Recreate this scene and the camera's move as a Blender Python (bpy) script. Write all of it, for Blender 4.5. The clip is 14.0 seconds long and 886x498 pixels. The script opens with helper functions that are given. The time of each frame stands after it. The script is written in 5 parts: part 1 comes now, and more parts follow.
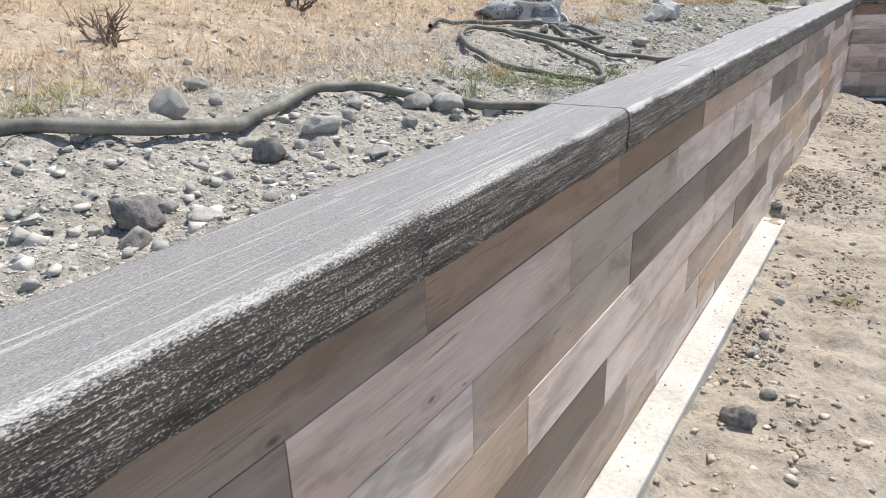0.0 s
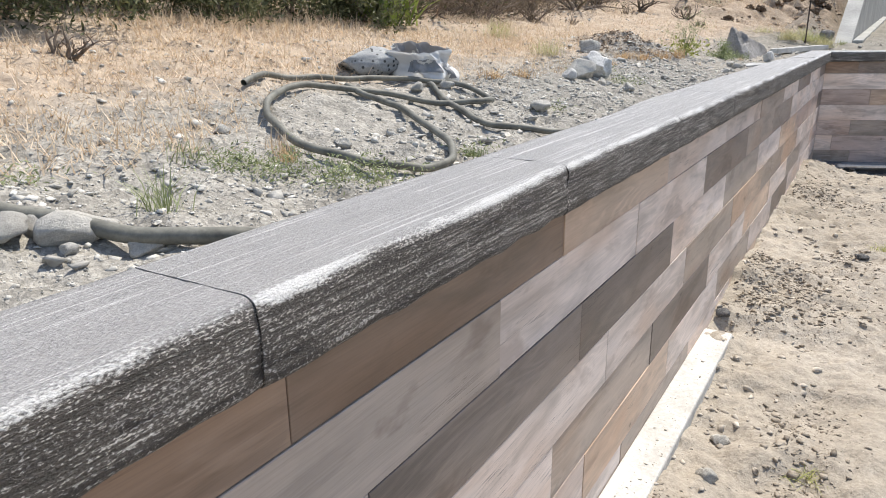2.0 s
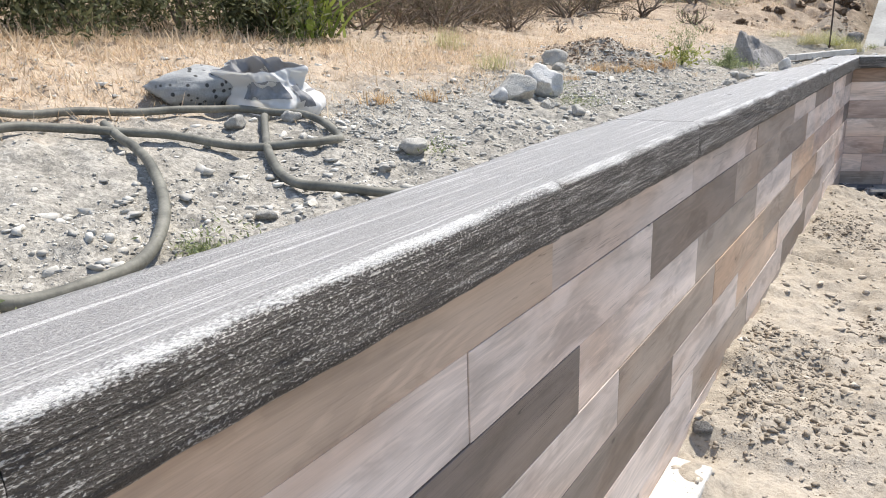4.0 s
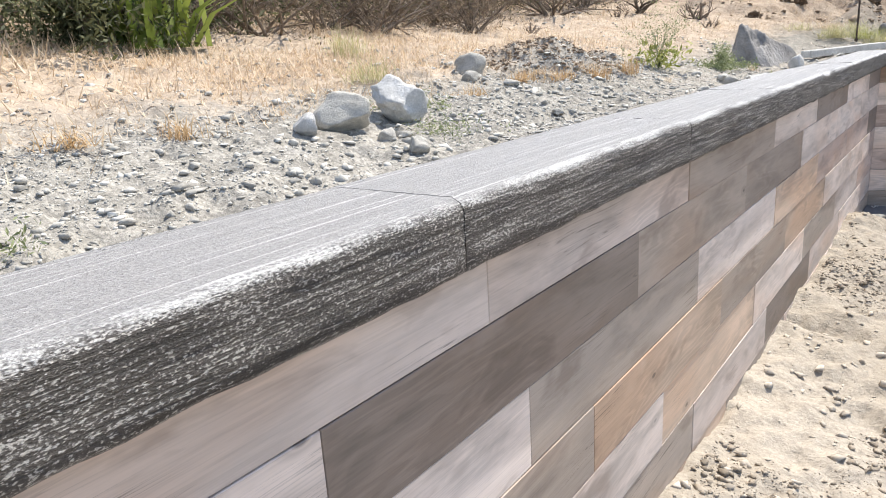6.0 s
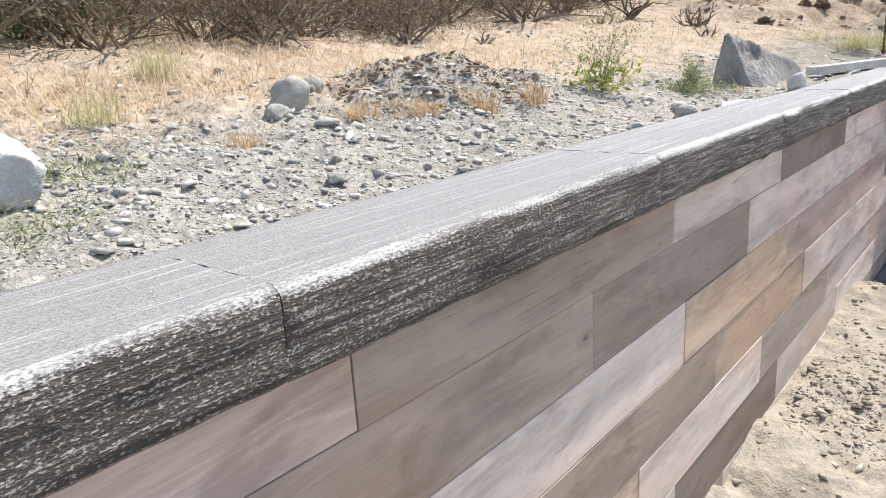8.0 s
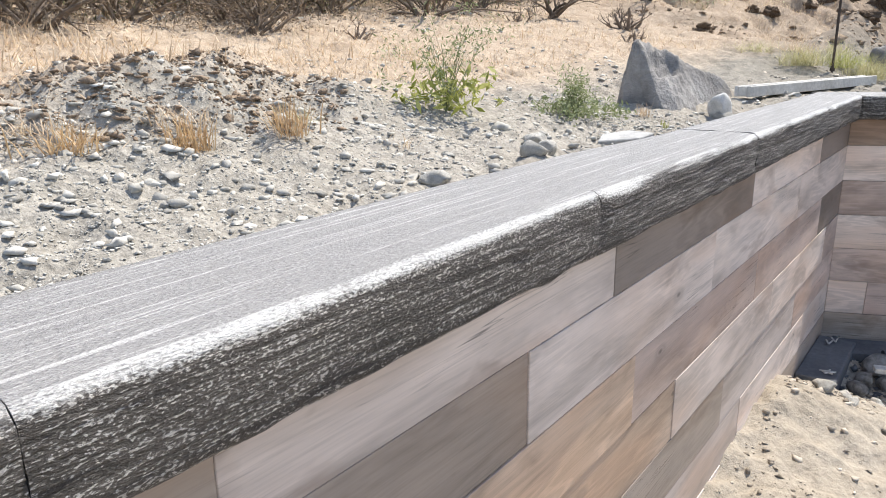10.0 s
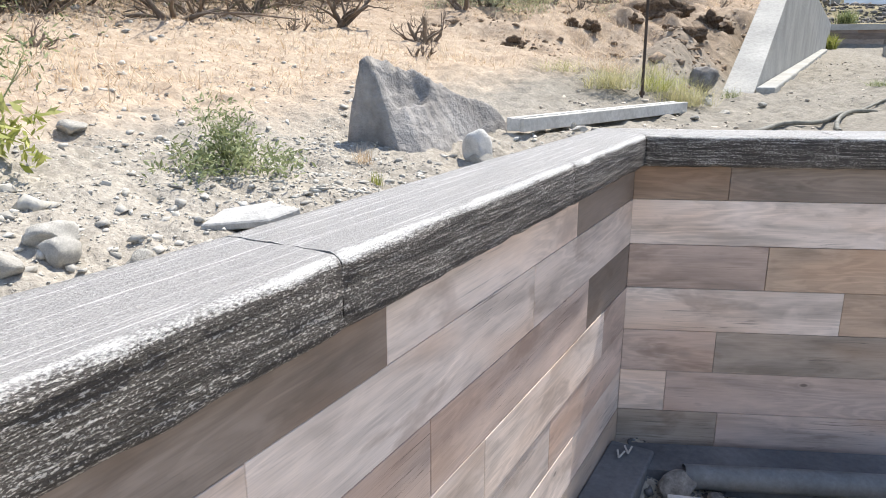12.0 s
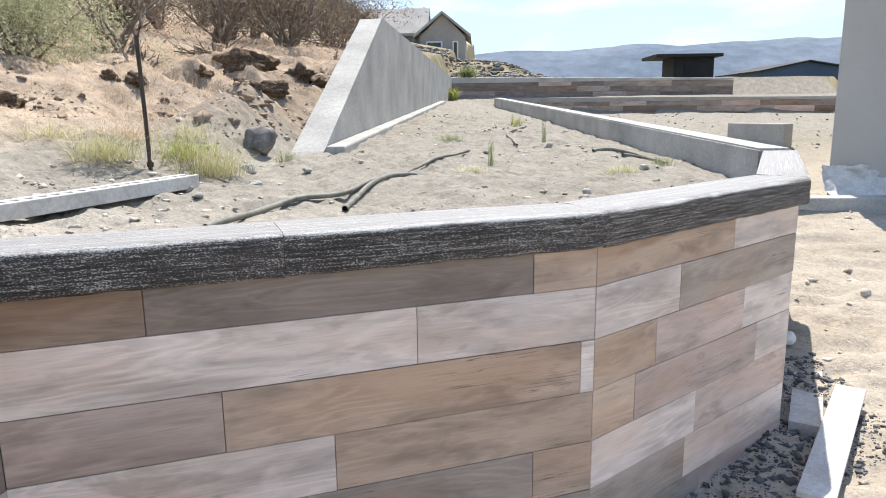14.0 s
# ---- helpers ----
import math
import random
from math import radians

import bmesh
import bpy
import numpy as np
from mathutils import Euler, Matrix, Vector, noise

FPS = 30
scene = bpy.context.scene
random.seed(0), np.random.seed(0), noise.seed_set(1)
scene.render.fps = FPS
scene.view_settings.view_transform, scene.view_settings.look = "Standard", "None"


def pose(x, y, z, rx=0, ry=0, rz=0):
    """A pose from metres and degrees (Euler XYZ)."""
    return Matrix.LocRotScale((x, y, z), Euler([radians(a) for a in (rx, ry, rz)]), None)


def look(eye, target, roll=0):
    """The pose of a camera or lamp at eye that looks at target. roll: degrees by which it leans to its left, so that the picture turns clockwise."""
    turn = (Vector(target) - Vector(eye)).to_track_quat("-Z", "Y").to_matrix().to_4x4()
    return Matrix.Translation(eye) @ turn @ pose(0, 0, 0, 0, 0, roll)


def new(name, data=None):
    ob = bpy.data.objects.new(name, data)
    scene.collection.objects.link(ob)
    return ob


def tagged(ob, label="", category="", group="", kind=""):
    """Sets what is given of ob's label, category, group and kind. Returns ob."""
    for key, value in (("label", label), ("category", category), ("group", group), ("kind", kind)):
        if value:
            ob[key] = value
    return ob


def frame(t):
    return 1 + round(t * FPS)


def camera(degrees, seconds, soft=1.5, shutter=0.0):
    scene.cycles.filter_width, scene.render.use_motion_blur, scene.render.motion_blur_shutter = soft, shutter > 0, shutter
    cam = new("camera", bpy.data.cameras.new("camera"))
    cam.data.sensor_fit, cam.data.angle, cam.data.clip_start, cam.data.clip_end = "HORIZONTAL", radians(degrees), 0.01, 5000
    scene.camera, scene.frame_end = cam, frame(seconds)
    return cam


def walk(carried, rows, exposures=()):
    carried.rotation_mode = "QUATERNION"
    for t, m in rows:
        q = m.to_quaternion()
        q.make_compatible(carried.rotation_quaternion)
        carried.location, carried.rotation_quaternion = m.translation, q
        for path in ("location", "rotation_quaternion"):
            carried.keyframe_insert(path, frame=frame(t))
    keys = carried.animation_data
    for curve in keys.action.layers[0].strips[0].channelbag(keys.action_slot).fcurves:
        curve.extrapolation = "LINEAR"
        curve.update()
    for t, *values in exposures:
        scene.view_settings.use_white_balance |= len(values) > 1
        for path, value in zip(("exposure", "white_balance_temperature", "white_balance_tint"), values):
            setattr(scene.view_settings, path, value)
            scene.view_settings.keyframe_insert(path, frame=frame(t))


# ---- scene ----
cam = camera(64.4, 14.0, soft=1.0)
SUN_POWER, SKY_POWER = 3.4, 0.15
EXPOSURES = [(0, 0.66), (1.5, 0.74), (3, 0.8), (6.5, 1.06), (10, 0.96), (11.5, 1.04), (12.5, 1.12), (13.3, 1.22), (14, 1.14)]
PATH = [
    (0, (0.03, 0.193, 1.692), (-0.988, 1.758, 0.975), -1.8),
    (0.5, (0.012, 0.453, 1.694), (-0.993, 2.041, 1.009), -1.7),
    (1, (0.028, 0.731, 1.677), (-0.974, 2.336, 1.03), -1.3),
    (1.5, (0.047, 1.009, 1.661), (-0.957, 2.623, 1.041), -0.8),
    (2, (0.025, 1.283, 1.661), (-0.978, 2.906, 1.062), -0.6),
    (2.5, (0.015, 1.542, 1.656), (-0.99, 3.168, 1.067), -0.4),
    (3, (0.007, 1.814, 1.654), (-1.013, 3.432, 1.071), -0.4),
    (3.2, (-0.005, 1.93, 1.651), (-1.032, 3.544, 1.067), -0.6),
    (5.3, (0.008, 3.106, 1.597), (-1.154, 4.648, 1.073), -3.6),
    (5.5, (0.02, 3.235, 1.602), (-1.147, 4.77, 1.068), -3.6),
    (6, (0.036, 3.54, 1.591), (-1.131, 5.071, 1.049), -3.6),
    (6.5, (0.052, 3.818, 1.601), (-1.139, 5.331, 1.061), -3.5),
    (7, (0.034, 4.141, 1.579), (-1.184, 5.635, 1.049), -3.8),
    (7.5, (0.047, 4.464, 1.591), (-1.199, 5.94, 1.072), -4.3),
    (7.7, (0.055, 4.59, 1.596), (-1.197, 6.062, 1.079), -4.0),
    (9.8, (-0.029, 5.737, 1.633), (-1.222, 7.239, 1.069), -0.7),
    (10, (-0.029, 5.859, 1.614), (-1.21, 7.378, 1.07), -0.9),
    (10.5, (-0.023, 6.149, 1.616), (-1.162, 7.704, 1.082), -0.5),
    (11, (-0.01, 6.427, 1.624), (-1.094, 8.021, 1.092), 0.1),
    (11.5, (0.012, 6.709, 1.621), (-1.008, 8.346, 1.09), 0.2),
    (12, (0.03, 6.996, 1.639), (-0.891, 8.695, 1.116), 0.1),
    (12.5, (0.078, 7.257, 1.637), (-0.676, 9.042, 1.142), 0.2),
    (13, (0.21, 7.532, 1.625), (-0.301, 9.412, 1.174), 0.1),
    (13.3, (0.298, 7.677, 1.632), (-0.061, 9.598, 1.205), -0.1),
    (13.5, (0.358, 7.772, 1.652), (0.106, 9.713, 1.24), -0.2),
    (13.8, (0.433, 7.898, 1.672), (0.285, 9.852, 1.274), -0.5),
    (14, (0.497, 7.958, 1.679), (0.396, 9.916, 1.286), -0.7),
]
walk(cam, [(t, look(eye, target, roll)) for t, eye, target, roll in PATH], exposures=[(t, stops, 6830, 9.5) for t, stops in EXPOSURES])

# ---------------------------------------------------------------- world and sun
SUN_EL, SUN_AZ = radians(60), 0.172
world = bpy.data.worlds.new("world")
scene.world = world
world.use_nodes = True
wt = world.node_tree
wbg = wt.nodes["Background"]
sky = wt.nodes.new("ShaderNodeTexSky")
sky.sky_type, sky.sun_disc = "NISHITA", False
sky.sun_elevation, sky.sun_rotation = SUN_EL, SUN_AZ
sky.air_density, sky.dust_density, sky.ozone_density, sky.altitude = 0.8, 0.5, 2.0, 400
# thin white clouds, stretched along the horizon
wco = wt.nodes.new("ShaderNodeTexCoord")
wmap = wt.nodes.new("ShaderNodeMapping")
wmap.inputs["Scale"].default_value = (2.2, 2.2, 11)
wno = wt.nodes.new("ShaderNodeTexNoise")
wno.inputs["Scale"].default_value, wno.inputs["Detail"].default_value = 2.3, 6
wra = wt.nodes.new("ShaderNodeValToRGB")
wra.color_ramp.elements[0].position, wra.color_ramp.elements[1].position = 0.53, 0.74
# a bright haze that thins from the horizon to a clear zenith, under the clouds
wsep = wt.nodes.new("ShaderNodeSeparateXYZ")
wt.links.new(wco.outputs["Generated"], wsep.inputs[0])
whaze = wt.nodes.new("ShaderNodeMapRange")
whaze.inputs[1].default_value, whaze.inputs[2].default_value, whaze.inputs[3].default_value, whaze.inputs[4].default_value = 0.0, 0.55, 0.9, 0.1
wt.links.new(wsep.outputs[2], whaze.inputs[0])
wveil = wt.nodes.new("ShaderNodeMixRGB")
wveil.inputs[2].default_value = (1.75, 2.2, 2.75, 1)
wt.links.new(whaze.outputs[0], wveil.inputs[0])
wmix = wt.nodes.new("ShaderNodeMixRGB")
wmix.inputs[2].default_value = (3.3, 3.45, 3.6, 1)
for p, q in ((wco.outputs["Generated"], wmap.inputs[0]), (wmap.outputs[0], wno.inputs["Vector"]), (wno.outputs[0], wra.inputs[0]),
             (wra.outputs[0], wmix.inputs[0]), (sky.outputs[0], wveil.inputs[1]), (wveil.outputs[0], wmix.inputs[1]), (wmix.outputs[0], wbg.inputs[0])):
    wt.links.new(p, q)
wbg.inputs[1].default_value = SKY_POWER
sun_data = bpy.data.lights.new("sun", "SUN")
sun_data.energy, sun_data.angle, sun_data.color = SUN_POWER, radians(0.53), (1, 0.955, 0.89)
sun = new("sun", sun_data)
sun_way = Vector((math.sin(SUN_AZ) * math.cos(SUN_EL), math.cos(SUN_AZ) * math.cos(SUN_EL), math.sin(SUN_EL)))
sun.matrix_world = look(sun_way * 60, (0, 0, 0))

# ---------------------------------------------------------------- materials
def shader(name, rough=0.8, spec=0.3):
    m = bpy.data.materials.new(name)
    m.use_nodes = True
    b = m.node_tree.nodes["Principled BSDF"]
    b.inputs["Roughness"].default_value = rough
    b.inputs["Specular IOR Level"].default_value = spec
    return m, m.node_tree, b


def node(nt, kind, **values):
    n = nt.nodes.new("ShaderNode" + kind)
    for k, v in values.items():
        n.inputs[k.replace("_", " ")].default_value = v
    return n


def ramp(nt, source, stops):
    r = nt.nodes.new("ShaderNodeValToRGB")
    nt.links.new(source, r.inputs[0])
    el = r.color_ramp.elements
    while len(el) < len(stops):
        el.new(0.5)
    for e, (p, c) in zip(el, stops):
        e.position, e.color = p, ((*c, 1) if len(c) == 3 else (c[0], c[0], c[0], 1))
    return r.outputs[0]


def mix(nt, fac, a, b, how="MIX"):
    n = nt.nodes.new("ShaderNodeMixRGB")
    n.blend_type = how
    for v, i in ((fac, 0), (a, 1), (b, 2)):
        if isinstance(v, (int, float)):
            n.inputs[i].default_value = v
        elif isinstance(v, tuple):
            n.inputs[i].default_value = (*v, 1)
        else:
            nt.links.new(v, n.inputs[i])
    return n.outputs[0]


def coords(nt, scale=(1, 1, 1), scatter=0.0):
    """Object coordinates, stretched, and shifted by each object's own random number."""
    c = nt.nodes.new("ShaderNodeTexCoord")
    m = node(nt, "Mapping", Scale=scale)
    nt.links.new(c.outputs["Object"], m.inputs["Vector"])
    if scatter:
        o = nt.nodes.new("ShaderNodeObjectInfo")
        k = nt.nodes.new("ShaderNodeMath")
        k.operation, k.inputs[1].default_value = "MULTIPLY", scatter
        nt.links.new(o.outputs["Random"], k.inputs[0])
        nt.links.new(k.outputs[0], m.inputs["Location"])
    return m.outputs[0]


def noise_tex(nt, vec, scale, detail=5.0, rough=0.55, distort=0.0):
    n = node(nt, "TexNoise", Scale=scale, Detail=detail, Roughness=rough, Distortion=distort)
    nt.links.new(vec, n.inputs["Vector"])
    return n.outputs["Fac"]


def bump(nt, b, height, strength=0.4, distance=0.01):
    n = node(nt, "Bump", Strength=strength, Distance=distance)
    nt.links.new(height, n.inputs["Height"])
    old = b.inputs["Normal"].links
    if old:
        nt.links.new(old[0].from_socket, n.inputs["Normal"])
    nt.links.new(n.outputs[0], b.inputs["Normal"])


def rough_stuff(name, dark, light, scale=6.0, fine=60.0, rough=0.85, spec=0.25, bump_d=0.006, island=0.0, scatter=7.0):
    """Stone, soil, concrete and the like: two sizes of mottling and a fine relief."""
    m, nt, b = shader(name, rough, spec)
    v = coords(nt, scatter=scatter)
    big, small = noise_tex(nt, v, scale), noise_tex(nt, v, fine, 4, 0.7)
    c = ramp(nt, big, [(0.3, dark), (0.7, light)])
    c = mix(nt, 0.55, c, ramp(nt, small, [(0.3, (0.45,)), (0.7, (1.0,))]), "MULTIPLY")
    c = mix(nt, 1.0, c, (1.25, 1.25, 1.25), "MULTIPLY")
    if island:
        g = nt.nodes.new("ShaderNodeNewGeometry")
        c = mix(nt, 1.0, c, ramp(nt, g.outputs["Random Per Island"], [(0.0, (1 - island,)), (1.0, (1 + island * 0.6,))]), "MULTIPLY")
    else:
        o = nt.nodes.new("ShaderNodeObjectInfo")
        c = mix(nt, 1.0, c, ramp(nt, o.outputs["Random"], [(0.0, (0.82,)), (1.0, (1.15,))]), "MULTIPLY")
    nt.links.new(c, b.inputs["Base Color"])
    bump(nt, b, small, 0.6, bump_d)
    return m


def pitted_stone():
    """Smooth grey volcanic stone dotted with small dark holes."""
    m, nt, b = shader("pitted_grey_stone", 0.9, 0.2)
    v = coords(nt)
    tone, small = noise_tex(nt, v, 5), noise_tex(nt, v, 60, 4, 0.7)
    c = ramp(nt, tone, [(0.3, (0.3, 0.31, 0.31)), (0.7, (0.46, 0.465, 0.46))])
    c = mix(nt, 0.5, c, ramp(nt, small, [(0.3, (0.6,)), (0.7, (1.1,))]), "MULTIPLY")
    holes = node(nt, "TexVoronoi", Scale=14.0)
    nt.links.new(v, holes.inputs["Vector"])
    hole = ramp(nt, holes.outputs["Distance"], [(0.2, (1.0,)), (0.3, (0.0,))])
    c = mix(nt, hole, c, (0.07, 0.07, 0.07))
    nt.links.new(c, b.inputs["Base Color"])
    bump(nt, b, small, 0.5, 0.006)
    bump(nt, b, hole, -0.9, 0.02)
    return m


def plank_material(name, dark, mid, light):
    """Wood-look porcelain: smooth cloudy shifts of tone, faint straight grain, patches of arched figure, fine dark checks, smudges and knots."""
    m, nt, b = shader(name, 0.5, 0.35)
    cloud = noise_tex(nt, coords(nt, (1.3, 1, 6.5), 31.0), 2.0, 4, 0.6, 0.35)
    c = ramp(nt, cloud, [(0.32, dark), (0.5, mid), (0.68, light)])
    warm = noise_tex(nt, coords(nt, (0.9, 1, 3), 23.0), 1.7, 2, 0.5, 0.3)
    c = mix(nt, ramp(nt, warm, [(0.5, (0.0,)), (0.68, (0.5,))]), c, (mid[0] * 1.0, mid[1] * 0.82, mid[2] * 0.68))
    c = mix(nt, ramp(nt, warm, [(0.3, (0.4,)), (0.46, (0.0,))]), c, (mid[0] * 1.06, mid[1] * 1.13, mid[2] * 1.2))
    fine = noise_tex(nt, coords(nt, (3.2, 1, 120), 17.0), 3, 5, 0.6, 0.15)
    c = mix(nt, 0.32, c, ramp(nt, fine, [(0.3, (0.6,)), (0.5, (1.0,)), (0.7, (1.2,))]), "MULTIPLY")
    # arched figure and checks come in patches of their own
    where = noise_tex(nt, coords(nt, (1.3, 1, 3.4), 71.0), 1.6, 2, 0.5)
    heart = node(nt, "TexVoronoi", Scale=1.0)
    nt.links.new(coords(nt, (0.8, 1, 5.2), 61.0), heart.inputs["Vector"])
    sway = noise_tex(nt, coords(nt, (1.3, 1, 10), 61.0), 1.6, 3, 0.5, 0.2)
    grow = nt.nodes.new("ShaderNodeMath")
    grow.operation, grow.inputs[1].default_value = "MULTIPLY_ADD", 0.5
    nt.links.new(sway, grow.inputs[0])
    nt.links.new(heart.outputs["Distance"], grow.inputs[2])
    turns = nt.nodes.new("ShaderNodeMath")
    turns.operation, turns.inputs[1].default_value = "MULTIPLY", 78.0
    nt.links.new(grow.outputs[0], turns.inputs[0])
    wave = nt.nodes.new("ShaderNodeMath")
    wave.operation = "SINE"
    nt.links.new(turns.outputs[0], wave.inputs[0])
    ringed = mix(nt, 0.3, c, ramp(nt, wave.outputs[0], [(0.0, (0.62,)), (0.25, (0.95,)), (0.7, (1.02,)), (0.98, (1.22,))]), "MULTIPLY")
    c = mix(nt, ramp(nt, where, [(0.5, (0.0,)), (0.6, (0.85,))]), c, ringed)
    crack = noise_tex(nt, coords(nt, (0.55, 1, 30), 53.0), 2.4, 2, 0.5, 0.7)
    thin = ramp(nt, crack, [(0.484, (0.0,)), (0.495, (0.9,)), (0.506, (0.0,))])
    spot = ramp(nt, where, [(0.36, (1.0,)), (0.46, (0.0,))])
    c = mix(nt, mix(nt, 1.0, thin, spot, "MULTIPLY"), c, tuple(0.35 * k for k in dark))
    smear = noise_tex(nt, coords(nt, (1.9, 1, 5), 83.0), 1.9, 4, 0.6, 0.35)
    c = mix(nt, ramp(nt, smear, [(0.58, (0.0,)), (0.68, (0.55,))]), c, (mid[0] * 0.5, mid[1] * 0.45, mid[2] * 0.42))
    c = mix(nt, ramp(nt, smear, [(0.3, (0.45,)), (0.42, (0.0,))]), c, (light[0] * 1.1, light[1] * 1.1, light[2] * 1.11))
    knot = node(nt, "TexVoronoi", Scale=1.0)
    nt.links.new(coords(nt, (3.0, 1, 6.2), 41.0), knot.inputs["Vector"])
    c = mix(nt, ramp(nt, knot.outputs["Distance"], [(0.03, (0.0,)), (0.07, (0.45,)), (0.12, (0.0,))]), c, tuple(0.6 * k for k in mid))
    c = mix(nt, ramp(nt, knot.outputs["Distance"], [(0.025, (0.85,)), (0.05, (0.0,))]), c, tuple(0.28 * k for k in mid))
    o = nt.nodes.new("ShaderNodeObjectInfo")
    c = mix(nt, 1.0, c, ramp(nt, o.outputs["Random"], [(0.0, (0.96, 0.94, 0.93)), (0.5, (1.14, 1.13, 1.12)), (1.0, (1.32, 1.3, 1.28))]), "MULTIPLY")
    nt.links.new(c, b.inputs["Base Color"])
    nt.links.new(ramp(nt, cloud, [(0.3, (0.42,)), (0.7, (0.58,))]), b.inputs["Roughness"])
    bump(nt, b, fine, 0.14, 0.0015)
    bump(nt, b, thin, -0.25, 0.001)
    return m


def coping_material():
    """Dark stamped timber-look coping: broken grain along its length, pale mineral specks, a highlight painted along
    its edge, glare painted on its top and a sealer sheen.
    """
    m, nt, b = shader("dark_textured_coping", 0.4, 0.5)
    groove = noise_tex(nt, coords(nt, (2.6, 75, 75), 31.0), 3.0, 5, 0.62, 0.3)
    pits = noise_tex(nt, coords(nt, (150, 300, 300), 17.0), 1.35, 3, 0.65)
    big = noise_tex(nt, coords(nt, (1.2, 6, 6), 11.0), 2.0, 4)
    c = ramp(nt, groove, [(0.32, (0.016, 0.014, 0.012)), (0.62, (0.085, 0.074, 0.066))])
    c = mix(nt, ramp(nt, big, [(0.4, (0.0,)), (0.7, (0.3,))]), c, (0.11, 0.09, 0.078))
    c = mix(nt, 0.75, c, ramp(nt, pits, [(0.36, (0.35,)), (0.56, (1.15,))]), "MULTIPLY")
    speck = noise_tex(nt, coords(nt, (165, 380, 380), 29.0), 1.3, 3, 0.65)
    both = nt.nodes.new("ShaderNodeMath")
    both.operation, both.inputs[1].default_value = "MULTIPLY_ADD", 0.6
    nt.links.new(groove, both.inputs[0])
    nt.links.new(speck, both.inputs[2])
    c = mix(nt, ramp(nt, both.outputs[0], [(0.86, (0.0,)), (0.93, (0.9,))]), c, (0.62, 0.595, 0.56))
    sep = nt.nodes.new("ShaderNodeSeparateXYZ")
    nt.links.new(coords(nt), sep.inputs[0])

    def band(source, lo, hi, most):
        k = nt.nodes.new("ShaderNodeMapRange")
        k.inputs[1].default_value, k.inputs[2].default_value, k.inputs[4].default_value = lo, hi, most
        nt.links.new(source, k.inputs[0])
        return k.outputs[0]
    # the flat top, painted paler to carry its glare, with long pale scratches
    lightened = mix(nt, ramp(nt, speck, [(0.33, (0.62,)), (0.5, (0.93,))]), c, (0.37, 0.36, 0.352))
    lightened = mix(nt, ramp(nt, pits, [(0.58, (0.0,)), (0.66, (0.6,))]), lightened, (0.6, 0.59, 0.58))
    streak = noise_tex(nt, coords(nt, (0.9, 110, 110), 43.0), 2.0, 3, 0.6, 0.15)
    lightened = mix(nt, ramp(nt, streak, [(0.57, (0.0,)), (0.65, (0.8,))]), lightened, (0.72, 0.71, 0.69))
    lightened = mix(nt, ramp(nt, streak, [(0.3, (0.3,)), (0.42, (0.0,))]), lightened, (0.24, 0.235, 0.23))
    c = mix(nt, band(sep.outputs[2], 1.402, 1.409, 0.92), c, lightened)
    # the arris, its bright highlight painted on as a ragged pale line
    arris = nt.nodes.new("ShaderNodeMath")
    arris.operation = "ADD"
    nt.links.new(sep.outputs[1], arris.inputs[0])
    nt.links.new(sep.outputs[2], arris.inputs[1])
    edge_glint = nt.nodes.new("ShaderNodeMath")
    edge_glint.operation, edge_glint.inputs[1].default_value = "MULTIPLY_ADD", 0.016
    nt.links.new(pits, edge_glint.inputs[0])
    nt.links.new(arris.outputs[0], edge_glint.inputs[2])
    c = mix(nt, band(edge_glint.outputs[0], 1.4415, 1.4455, 0.85), c, (0.72, 0.715, 0.70))
    nt.links.new(c, b.inputs["Base Color"])
    nt.links.new(ramp(nt, pits, [(0.3, (0.36,)), (0.7, (0.58,))]), b.inputs["Roughness"])
    bump(nt, b, groove, 0.7, 0.006)
    bump(nt, b, pits, 0.8, 0.004)
    bump(nt, b, speck, 0.6, 0.003)
    return m


